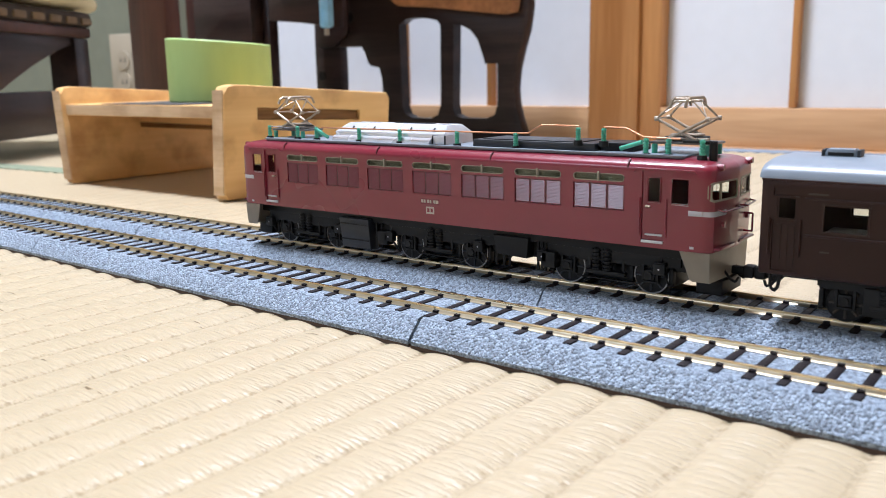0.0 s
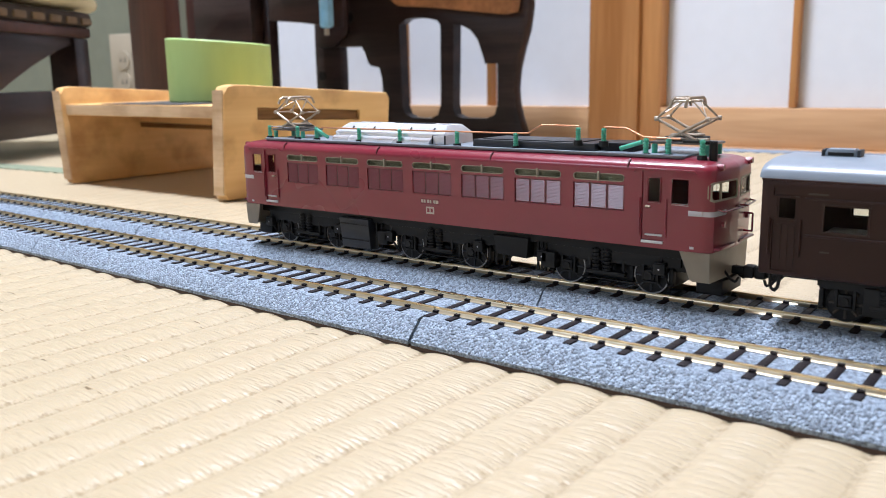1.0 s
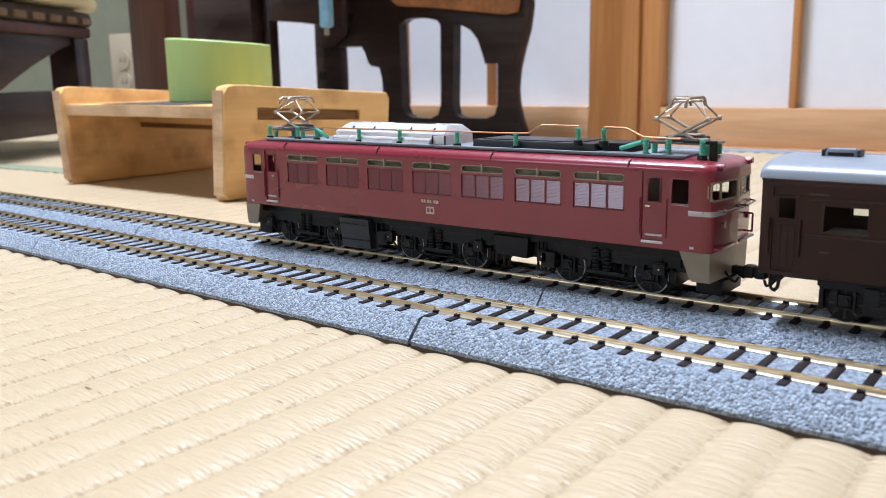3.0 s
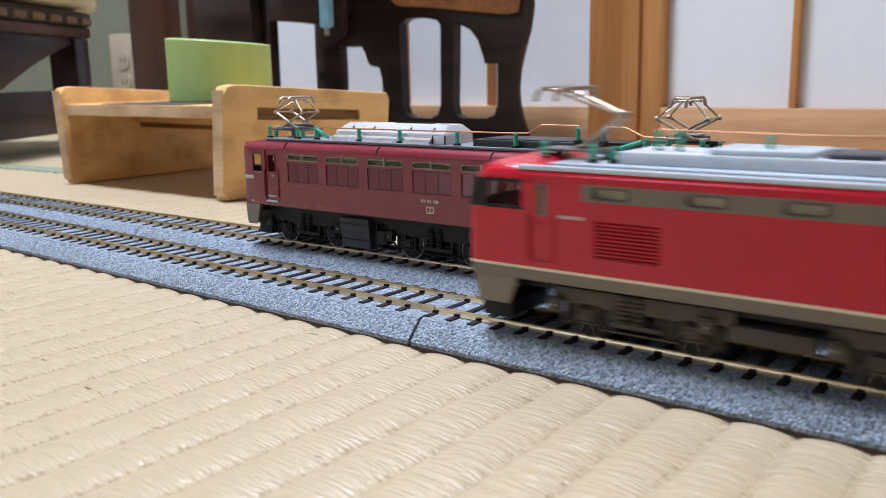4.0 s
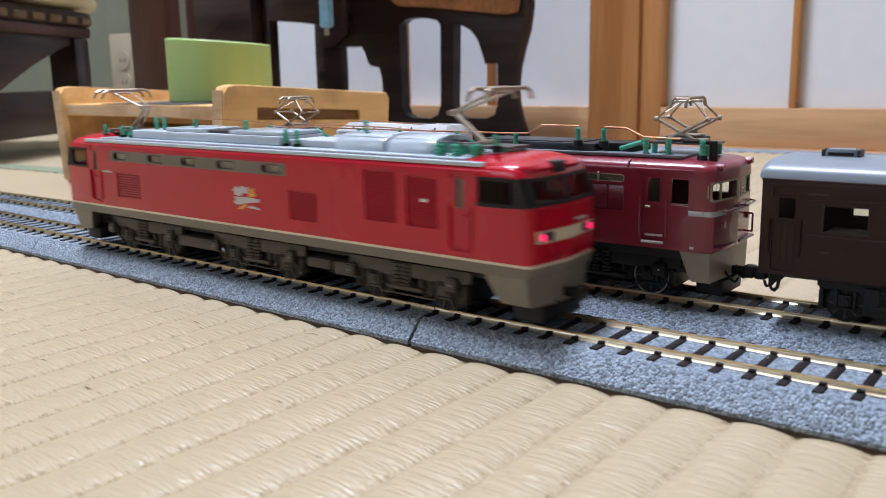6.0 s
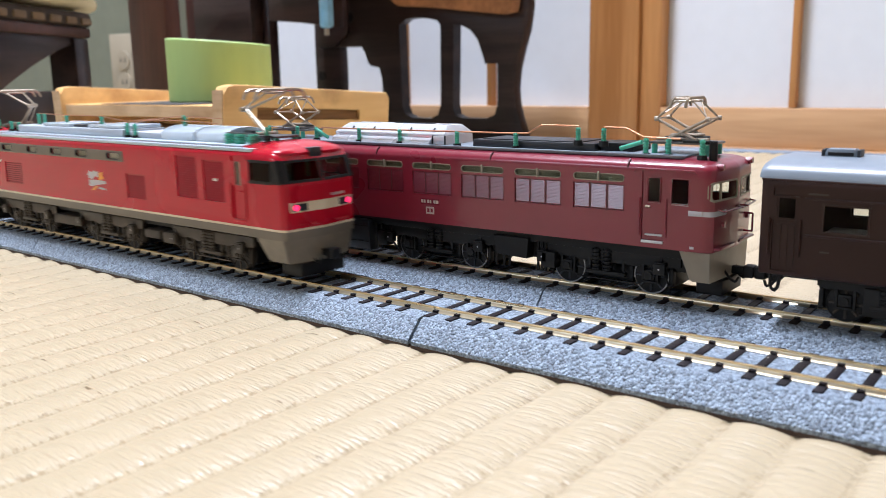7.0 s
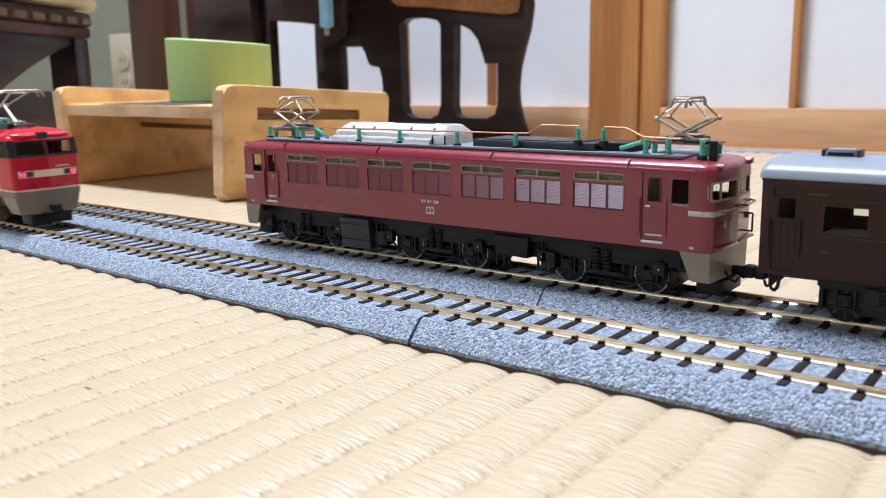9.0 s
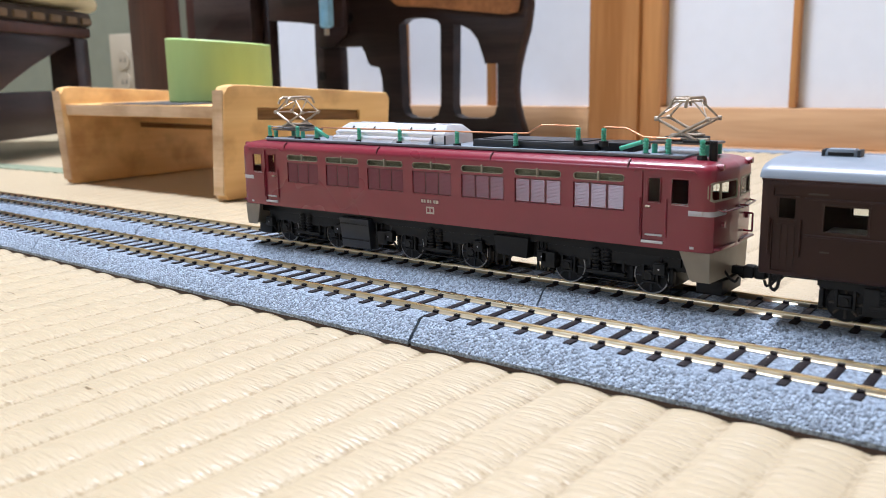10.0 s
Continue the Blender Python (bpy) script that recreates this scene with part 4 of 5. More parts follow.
            part("lettering", bm, M_PALE, body, smooth=0)
        # number plate as plain bars, and a small square plate
        for i, (a, b) in enumerate(((-4.9, -3.9), (-3.6, -2.8), (-1.9, -0.9), (-0.6, 0.1), (1.2, 2.2), (2.5, 3.6))):
            part("plate_bar", box(new_bm(), a, b, min(s * 17.98, s * 18.2), max(s * 17.98, s * 18.2), 25.5, 26.7), M_LETTER, body, "pale raised plate bar", smooth=0)
        part("plate", box(new_bm(), -5.3, 4.0, min(s * 17.9, s * 18.06), max(s * 17.9, s * 18.06), 24.9, 27.2), M_MAROON_LOUVRE, body, smooth=0)
        part("square_plate", box(new_bm(), -2.6, 1.4, min(s * 17.9, s * 18.1), max(s * 17.9, s * 18.1), 21.2, 24.0), M_LETTER, body, "small square pale plate", smooth=0)
        for a, b in ((-2.0, -0.9), (-0.3, 0.8)):
            part("plate_bar", box(new_bm(), a, b, min(s * 18.0, s * 18.16), max(s * 18.0, s * 18.16), 21.9, 23.4), M_MAROON, body, smooth=0)
        for x in (-83, -28, 28, 83):
            part("roof_joint", slab(new_bm(), [(s * 17.9, 43.2), (s * 18.2, 44.2), (s * 17.6, 45.4), (s * 16.2, 46.4), (s * 15.6, 46.2), (s * 17.2, 44.6)], x - 0.18, x + 0.18, axis="x"), M_SEAM, body, "dark roof joint strip")
    # ends: windscreens, lamps, handrails, pilot
    for e in (-1, 1):
        for s in (-1, 1):
            plan = [(0, N), (14.1, H + 0.5), (16.3, H + 0.16), (17.6, H - 1.2), (18, H - 3.4)]

            def xa(y):
                y = abs(y)
                for (p, u), (q, w) in zip(plan, plan[1:]):
                    if y <= q:
                        return e * (u + (w - u) * (y - p) / (q - p))
                return e * (H - 3.4)

            def edge(x0, x1, z0, z1, r):
                low = [(x0 + (x1 - x0) * k / 8, z0) for k in range(9)]
                return [(x0, z0 + r), (x0 + r * 0.3, z0 + r * 0.3)] + [(max(x0 + r, min(x1 - r, p)), z0) for p, q in low] + [(x1 - r * 0.3, z0 + r * 0.3), (x1, z0 + r), (x1, z1 - r), (x1 - r * 0.3, z1 - r * 0.3)] + [(max(x0 + r, min(x1 - r, p)), z1) for p, q in reversed(low)] + [(x0 + r * 0.3, z1 - r * 0.3), (x0, z1 - r)]
            fr = part("windscreen_frame", ring_frame(new_bm(), edge(1.3, 17.7, 33.8, 40.2, 1.2), edge(1.9, 17.1, 34.4, 39.6, 0.9), lambda p, k: (xa(p[0]) + e * (0.45 * k - 0.25), s * p[0], p[1])), M_CREAM, body, "beige windscreen frame", smooth=0)
            part("pillar", box(new_bm(), min(xa(13.0) - e * .3, xa(13.0) + e * 0.3), max(xa(13.0) - e * .3, xa(13.0) + e * 0.3), s * 13.0 - 0.4, s * 13.0 + 0.4, 34.2, 39.8), M_CREAM, fr, smooth=0)
            bm = new_bm()
            ys = [1.6 + 15.7 * k / 8 for k in range(9)]
            loft(bm, [[(xa(q) - e * 0.4, s * q, 34.2), (xa(q) - e * 0.2, s * q, 34.2), (xa(q) - e * 0.2, s * q, 39.8), (xa(q) - e * 0.4, s * q, 39.8)] for q in ys])
            part("pane", bm, M_GLASS, fr, smooth=0)
            bm = new_bm()
            for z, rr in ((44.6, 1.0), (26.2, 0.9)):
                y = s * 13.2 if z > 40 else s * 11
                rod(bm, (xa(y) - e * 1, y, z), (xa(y) + e * 1.0, y, z), rr, 14)
            part("lamp_housing", bm, M_MAROON, body, "small maroon lamp housing")
            bm = new_bm()
            pts = [(xa(14) + e * .2, s * 14.5, 31.2), (xa(14) + e * 2.2, s * 14.5, 30.8), (xa(3) + e * 2.6, s * 2.0, 30.9), (xa(3), s * 2.0, 31.0)]
            for p, q in zip(pts, pts[1:]):
                rod(bm, p, q, 0.32, 6)
            if s * e > 0:
                pts = [(xa(8), s * 8, 27.5), (xa(8) + e * 3.0, s * 8, 27.5), (xa(8) + e * 3.0, s * 8, 21.5), (xa(8), s * 8, 21.5)]
                for p, q in zip(pts, pts[1:]):
                    rod(bm, p, q, 0.34, 6)
            part("handrail", bm, M_MAROON_LOUVRE, body, "maroon end handrail")
            # ledge over the pilot, and the pale band round the end
            part("footboard", box(new_bm(), min(xa(16), xa(3) + e * 0.6), max(xa(16), xa(3) + e * 0.6), min(s * 2, s * 16), max(s * 2, s * 16), 18.4, 19.2, 0.15), M_MAROON, body)
            bm = new_bm()
            loft(bm, [[(xa(q) - e * 0.1, s * q, 29.2), (xa(q) + e * 0.3, s * q, 29.2), (xa(q) + e * 0.3, s * q, 30.8), (xa(q) - e * 0.1, s * q, 30.8)] for q in (9.0, 14.1, 16.3, 17.6, 18.0)])
            part("band", bm, M_PALE, body, "pale grey band", smooth=50)
        # grey pilot under the buffer beam
        bm = loft(new_bm(), [[(e * (101.5 + dx), -17.6 + dy, z), (e * (H - .4), -17.6 + dy, z), (e * (N - 1.6), -4, z), (e * (N - 1.6), 4, z), (e * (H - .4), 17.6 - dy, z), (e * (101.5 + dx), 17.6 - dy, z), (e * (104 + dx), 15.5 - dy, z), (e * (N - 4), 3, z), (e * (N - 4), -3, z), (e * (104 + dx), -15.5 + dy, z)] for z, dx, dy in ((17.4, 0, 0), (8.2, 3.4, 0.8), (7.6, 4.2, 1.2))])
        part("pilot", bm, M_BEIGEGREY, body, "beige-grey pilot skirt", smooth=50)
        coupler(body, e * (N - 1), e)
        bm = new_bm()
        box(bm, min(e * 104, e * 113), max(e * 104, e * 113), -9, 9, 2.0, 7.0, 0.6)
        part("snow_plough", bm, M_BLACK, body)
    # cab floor, bulkheads and underframe
    part("underframe", box(new_bm(), -106, 106, -12.4, 12.4, 13.5, 18.5, 0.4), M_BLACK, L)
    # black filler boxes, added to close the light gaps under the floor
    for a, b in ((-66, -14), (-14, 60), (60, 102), (-102, -66)):
        part("air_tank", box(new_bm(), a + .2, b - .2, -9.4, 9.4, 8.4 if a != -14 else 7.2, 13.4, 0.5), M_BLACK, L)
    part("interior", box(new_bm(), -84, 84, -14.5, 14.5, 18.6, 43.6, 0.4), M_INTERIOR, L, "dull inner block seen through the windows")
    for e in (-1, 1):
        part("control_desk", box(new_bm(), min(e * 97, e * 106), max(e * 97, e * 106), -13, 13, 18.6, 30, 0.6), M_INTERIOR, L)
    for k, (a, b) in enumerate(((-90.3, -59.6), (-16.6, 15.2), (57.5, 89.0))):
        bogie(L, a, b, M_BLACK, 10 + k)
        for x in (a, b):
            wheelset(L, x, 6.4, M_WHEELRIM)
    bm = slab(new_bm(), [(-53.2, 15.2), (-36.4, 15.2), (-35.2, 2.6), (-51.4, 2.6)], -15.4, -10, 0.3)
    e1 = part("equipment_box", bm, M_DARKGREY, L, "flat dark grey equipment box")
    for z in (6, 12.6):
        part("seam", box(new_bm(), -52.4, -36.2, -15.7, -15.2, z, z + 0.35), M_BLACK, e1, smooth=0)
    part("equipment_box", slab(new_bm(), [(26.5, 15), (42, 15), (41.4, 7.4), (28, 8.0)], -14.2, -9, 0.3), M_BLACK, L)
    for x in (-34, -31, 27, 30.5, 33, 45.5, 47.2, 48.6):
        bm = new_bm()
        rod(bm, (x, -12.6, 3.4), (x, -12.6, 14), 0.5, 6)
        part("pipe", bm, M_BLACK, L)
    for x in (-29.5, 50.6):
        part("equipment_box", box(new_bm(), x - 2.8, x + 2.8, -14.4, -10, 5.2, 11, 0.4), M_BLACK, L)
    # roof
    roof = part("roof_deck", box(new_bm(), -100, 100, -13.4, 13.4, 46.6, 47.5, 0.4), M_ROOFGREY, L)
    bm = loft(new_bm(), [[(x0, -y, z), (x1, -y, z), (x1, y, z), (x0, y, z)] for z, x0, x1, y in ((47.4, -60.0, 0.8, 9.0), (51.0, -59.0, 0.7, 9.0), (51.1, -59.3, 0.8, 9.3), (51.6, -59.0, 0.6, 9.2), (54.8, -55.4, -1.4, 4.8), (55.0, -55, -2, 4.2))])
    hood = part("silver_hood", bm, M_SILVER, roof, "silver ventilator hood", smooth=12)
    for a, b in ((-59.4, -33.4), (-33.2, -15.6), (-15.4, -5.8)):
        part("side_louvre", slab(new_bm(), [(-11.6, 47.6), (-9.1, 47.6), (-9.1, 50.0), (-9.9, 50.0), (-11.4, 48.4)], a, b, 0.08, axis="x"), M_SILVER, hood, "pale slanted louvre strip", smooth=12)
    part("end_cover", box(new_bm(), -5.2, 0.4, -9.5, -9.05, 47.7, 50.8, 0.12), M_SILVER, hood)
    for x in (-5.4, 0.6):
        part("seam", box(new_bm(), x - 0.14, x + 0.14, -9.8, -9.0, 47.6, 51.0), M_DARKGREY, hood, smooth=0)
    part("roof_ledge", box(new_bm(), -100, 100, -13.9, -12.2, 47.2, 47.75, 0.12), M_ROOFGREY, roof, "pale edge of the roof deck")
    for i in range(18):
        part("stud", box(new_bm(), -32.4 + i * 1.2, -31.8 + i * 1.2, -0.6, 0.6, 54.9, 55.4), M_DARKGREY, hood, smooth=0)
    for x in (-50, -38, -18, -6):
        bm = new_bm()
        rod(bm, (x, -8.4, 52.6), (x, -7.0, 53.7), 0.3, 6)
        part("clip", bm, M_BLACK, hood)
    bm = new_bm()
    box(bm, 14, 66, -9.2, 9.2, 47.4, 50.2, 0.3)
    box(bm, 18, 60, -8, 8, 50.2, 50.6, 0.1)
    part("dark_hood", bm, M_DARKGREY, roof, "low dark grey equipment cover")
    part("dark_hood", box(new_bm(), 66.3, 79, -6, 8.4, 47.4, 50.4, 0.3), M_BLACK, roof)
    for x in (-99.5, -81.1, -43.6, -21.1, 7.8, 34.7):
        insulator(roof, x, -11.0, 47.6, 4.8)
    insulator(roof, -69.5, -10.6, 47.6, 4.8)
    bm = rod(new_bm(), (-62.5, -10.6, 48.8), (-69.5, -10.9, 52.2), 0.8, 10)
    part("insulator", bm, M_GREEN, roof, "slanting green insulator bar")
    for x in (59.8, 69.7):
        insulator(roof, x, -10.4 if x < 0 else -9.6, 50.4, 4.4)
    for x in (86, 93.9, 105.3 - 0.0):
        insulator(roof, x, -11.0, 47.0, 5.0)
    bm = rod(new_bm(), (76.5, -10.6, 49.0), (84.6, -10.9, 51.4), 0.75, 10)
    part("insulator", bm, M_GREEN, roof, "slanting green insulator bar")
    bm = new_bm()
    rod(bm, (108.2, -9, 45.5), (108.2, -9, 51.8), 1.3, 10)
    box(bm, 98, 109.4, -9.6, -8.4, 51.4, 52.3, 0.2)
    part("bus_bar", bm, M_BLACK, roof)
    wire(roof, [(-66, -11, 53.0), (-43.6, -11, 52.9), (-21.1, -11, 52.9), (7.8, -11, 53.0), (34.7, -11, 53.0), (40, -11, 53.2), (45.5, -10.6, 56.2), (60, -9.6, 56.1)])
    wire(roof, [(69.7, -9.6, 55.9), (78, -9.6, 55.8), (85, -10.6, 53), (97, -9, 52.6)])
    wire(roof, [(-99.5, -11, 52.8), (-90, -8, 52), (-70, -10.6, 53)], 0.28, M_GUNMETAL)
    for e, xx in ((-1, -92.7), (1, 95.6)):
        diamond_pantograph(L, xx)
    for e in (-1, 1):
        for s in (-1, 1):
            bm = new_bm()
            rod(bm, (e * 108.5, s * 12.6, 44.6), (e * 113.0, s * 12.6, 44.2), 1.0, 12)
            part("head_lamp", bm, M_MAROON, body)
    return L


def coach():
    c = base("passenger_coach", at(213.5, 56, 10), "dark brown model passenger coach with grey roof", "model coach")
    H, W = 125, 18
    outer = box(new_bm(), -H, H, -W, W, 13.6, 42.6, 0.5)
    inner = box(new_bm(), -H + 1.2, H - 1.2, -W + 1.1, W - 1.1, 12, 42.0)
    cw = new_bm()
    wins = [(-107.4 + 18.3 * k, -94.6 + 18.3 * k) for k in range(12)]
    for s in (-1, 1):
        y0, y1 = (-20, -15) if s < 0 else (15, 20)
        for a, b in wins:
            box(cw, a, b, y0, y1, 27.4, 35.9)
        for e in (-1, 1):
            box(cw, min(e * 114.6, e * 120.2), max(e * 114.6, e * 120.2), y0, y1, 30.5, 37.5)
    cr = new_bm()
    for s in (-1, 1):
        y0, y1 = (-20, -17.4) if s < 0 else (17.4, 20)
        for e in (-1, 1):
            box(cr, min(e * 113.8, e * 121.4), max(e * 113.8, e * 121.4), y0, y1, 15, 30.4)
            box(cr, min(e * 113.8, e * 121.4), max(e * 113.8, e * 121.4), y0, y1, 37.55, 40.2)
    body = carve("body", outer, [inner, cw, cr], M_BROWN, c)
    for s in (-1, 1):
        for a, b in wins:
            window_unit(body, a, b, 27.4, 35.9, W, s, M_BROWN, M_GLASS, fr=0.5)
        part("belt_rail", box(new_bm(), -H + 12.5, H - 12.5, min(s * 17.9, s * 18.5), max(s * 17.9, s * 18.5), 26.0, 26.7, 0.15), M_BROWN, body)
        part("belt_rail", box(new_bm(), -H + 12.5, H - 12.5, min(s * 17.9, s * 18.3), max(s * 17.9, s * 18.3), 37.0, 37.5, 0.1), M_BROWN, body)
        part("gutter", box(new_bm(), -H, H, min(s * 17.8, s * 18.6), max(s * 17.8, s * 18.6), 42.0, 42.7, 0.2), M_BROWN, body)
        for e in (-1, 1):
            window_unit(body, min(e * 114.6, e * 120.2), max(e * 114.6, e * 120.2), 30.5, 37.5, W - 0.5, s, M_BROWN, M_GLASS, fr=0.5)
            for x in (113.2, 122.2):
                bm = new_bm()
                rod(bm, (e * x, s * 18.6, 20), (e * x, s * 18.6, 31), 0.3, 6)
                part("handrail", bm, M_BROWN, body)
            for x in (115.6, 117.6, 119.6):
                part("door_panel", box(new_bm(), e * x - 0.7, e * x + 0.7, min(s * 17.35, s * 17.65), max(s * 17.35, s * 17.65), 17, 29), M_BROWN, body, smooth=0)
            bm = new_bm()
            pts = [(e * 121.6, s * 17, 13.6), (e * 121.2, s * 17, 9.4), (e * 120.2, s * 17, 8.4), (e * 119.2, s * 17, 9.4), (e * 118.4, s * 17, 13.6)]
            for p, q in zip(pts, pts[1:]):
                rod(bm, p, q, 0.55, 6)
            part("foot_step", bm, M_BLACK, body, "black looped foot step")
        for a, b, z in ((-111.5, -106, 38.4), (-107.5, -105, 21.6)):
            part("lettering", box(new_bm(), a, b, min(s * 17.95, s * 18.08), max(s * 17.95, s * 18.08), z, z + 0.45), M_WEATHER, body, smooth=0)
    rings = []
    for x, k in ((-H - 0.6, 0.82), (-H + 0.2, 0.93), (-H + 1.5, 1), (H - 1.5, 1), (H - 0.2, 0.93), (H + 0.6, 0.82)):
        rg = []
        for i in range(17):
            a = math.pi * i / 16
            rg.append((x, 18.4 * (0.97 + 0.03 * k) * math.copysign(abs(math.cos(a)) ** 0.62, math.cos(a)), 42.7 + 5.7 * k * math.sin(a) ** 0.8))
        rings.append(rg)
    roof = part("roof", loft(new_bm(), rings), M_ROOFGREY, c, "smooth blue-grey arched roof", smooth=50)
    for k in range(8):
        x = -107.2 + 30 * k
        bm = slab(new_bm(), [(x - 4.6, 47.6), (x + 4.6, 47.6), (x + 4.6, 49.4), (x + 3.8, 50.6), (x - 3.8, 50.6), (x - 4.6, 49.4)], -2.4, 2.4, 0.15)
        v = part("ventilator", bm, M_ROOFGREY, roof, "blue-grey roof ventilator")
        part("slot", box(new_bm(), x - 3.6, x + 3.6, -2.6, -2.3, 48.6, 49.6), M_BLACK, v, smooth=0)
        for e in (-1, 1):
            part("end_hood", slab(new_bm(), [(x + e * 4.62, 47.6), (x + e * 5.4, 48.2), (x + e * 5.4, 50.4), (x + e * 4.62, 50.4)], -2.9, 2.9, 0.1), M_DARKGREY, v)
    for e in (-1, 1):
        bm = new_bm()
        box(bm, min(e * 124.6, e * 126.6), max(e * 124.6, e * 126.6), -6, 6, 14, 40, 0.6)
        part("gangway", bm, M_BLACK, body, "black gangway bellows")
        coupler(body, e * 123.5, e)
        x0, x1 = sorted((e * 101, e * 71))
        bogie(c, x0, x1, M_BLACK, 40 + e, 8.0, boxes=False)
        part("bolster", box(new_bm(), x0 + 5, x1 - 5, -12.9, 12.9, 3, 11.6, 0.6), M_BLACK, c)
        for x in (x0, x1):
            wheelset(c, x, 5.6, M_BLACK)
    part("underframe", box(new_bm(), -123, 123, -12, 12, 11.8, 14.0, 0.4), M_BLACK, c)
    part("interior", box(new_bm(), -112, 112, -15, 15, 14.2, 24, 0.4), M_INTERIOR, c, "dull coach interior floor and seats")
    part("equipment_box", box(new_bm(), -20, 12, -14, -5, 4, 11.6, 0.5), M_BLACK, c)
    part("equipment_box", box(new_bm(), 24, 44, -14, -5, 5, 11.6, 0.5), M_BLACK, c)
    return c


def arm_pantograph(parent, x, e):
    """A single-arm pantograph; e gives the side to which its knee points."""
    p = part("pantograph", box(new_bm(), x - 10, x + 10, -5.4, 5.4, 52.2, 53.0, 0.2), M_GUNMETAL, parent, "raised single-arm pantograph")
    bm = new_bm()
    rod(bm, (x - e * 3, 0, 53.4), (x - e * 15, 0, 62.6), 0.95, 8, 0.75)
    rod(bm, (x - e * 6, 2, 53.2), (x - e * 15.6, 1.2, 61.4), 0.35, 6)
    rod(bm, (x - e * 15, -2.4, 62.6), (x - e * 15, 2.4, 62.6), 1.0, 8)
    rod(bm, (x - e * 3, -5, 53.4), (x - e * 3, 5, 53.4), 0.8, 8)
    part("lower_arm", bm, M_METAL, p)
    bm = new_bm()
    for y in (-1, 1):
        part("upper_arm", rod(new_bm(), (x - e * 15, y * 1.6, 62.6), (x + e * 3, y * 4.6, 69.0), 0.5, 6), M_METAL, p)
    rod(bm, (x + e * 3, -5.4, 69.0), (x + e * 3, 5.4, 69.0), 0.4, 6)
    part("cross_tube", bm, M_METAL, p)
    bm = new_bm()
    for s in (-1, 1):
        pts = [(-12.5, 66.8), (-11.2, 69.2), (-9, 70.2), (9, 70.2), (11.2, 69.2), (12.5, 66.8)]
        for a, b in zip(pts, pts[1:]):
            rod(bm, (x + e * 3 + s * 3.2, a[0], a[1]), (x + e * 3 + s * 3.2, b[0], b[1]), 0.65, 6)
        rod(bm, (x + e * 3 - 3.2, s * 5, 69.7), (x + e * 3 + 3.2, s * 5, 69.7), 0.45, 6)
    part("contact_shoe", bm, M_METAL, p, "bright metal contact shoe")
    for s in (-1, 1):
        for y in (-4.6, 4.6):
            bm = rod(new_bm(), (x + s * 8, y, 49.4), (x + s * 8, y, 52.3), 1.3, 10)
            part("insulator", bm, M_GREEN, p, "green insulator")


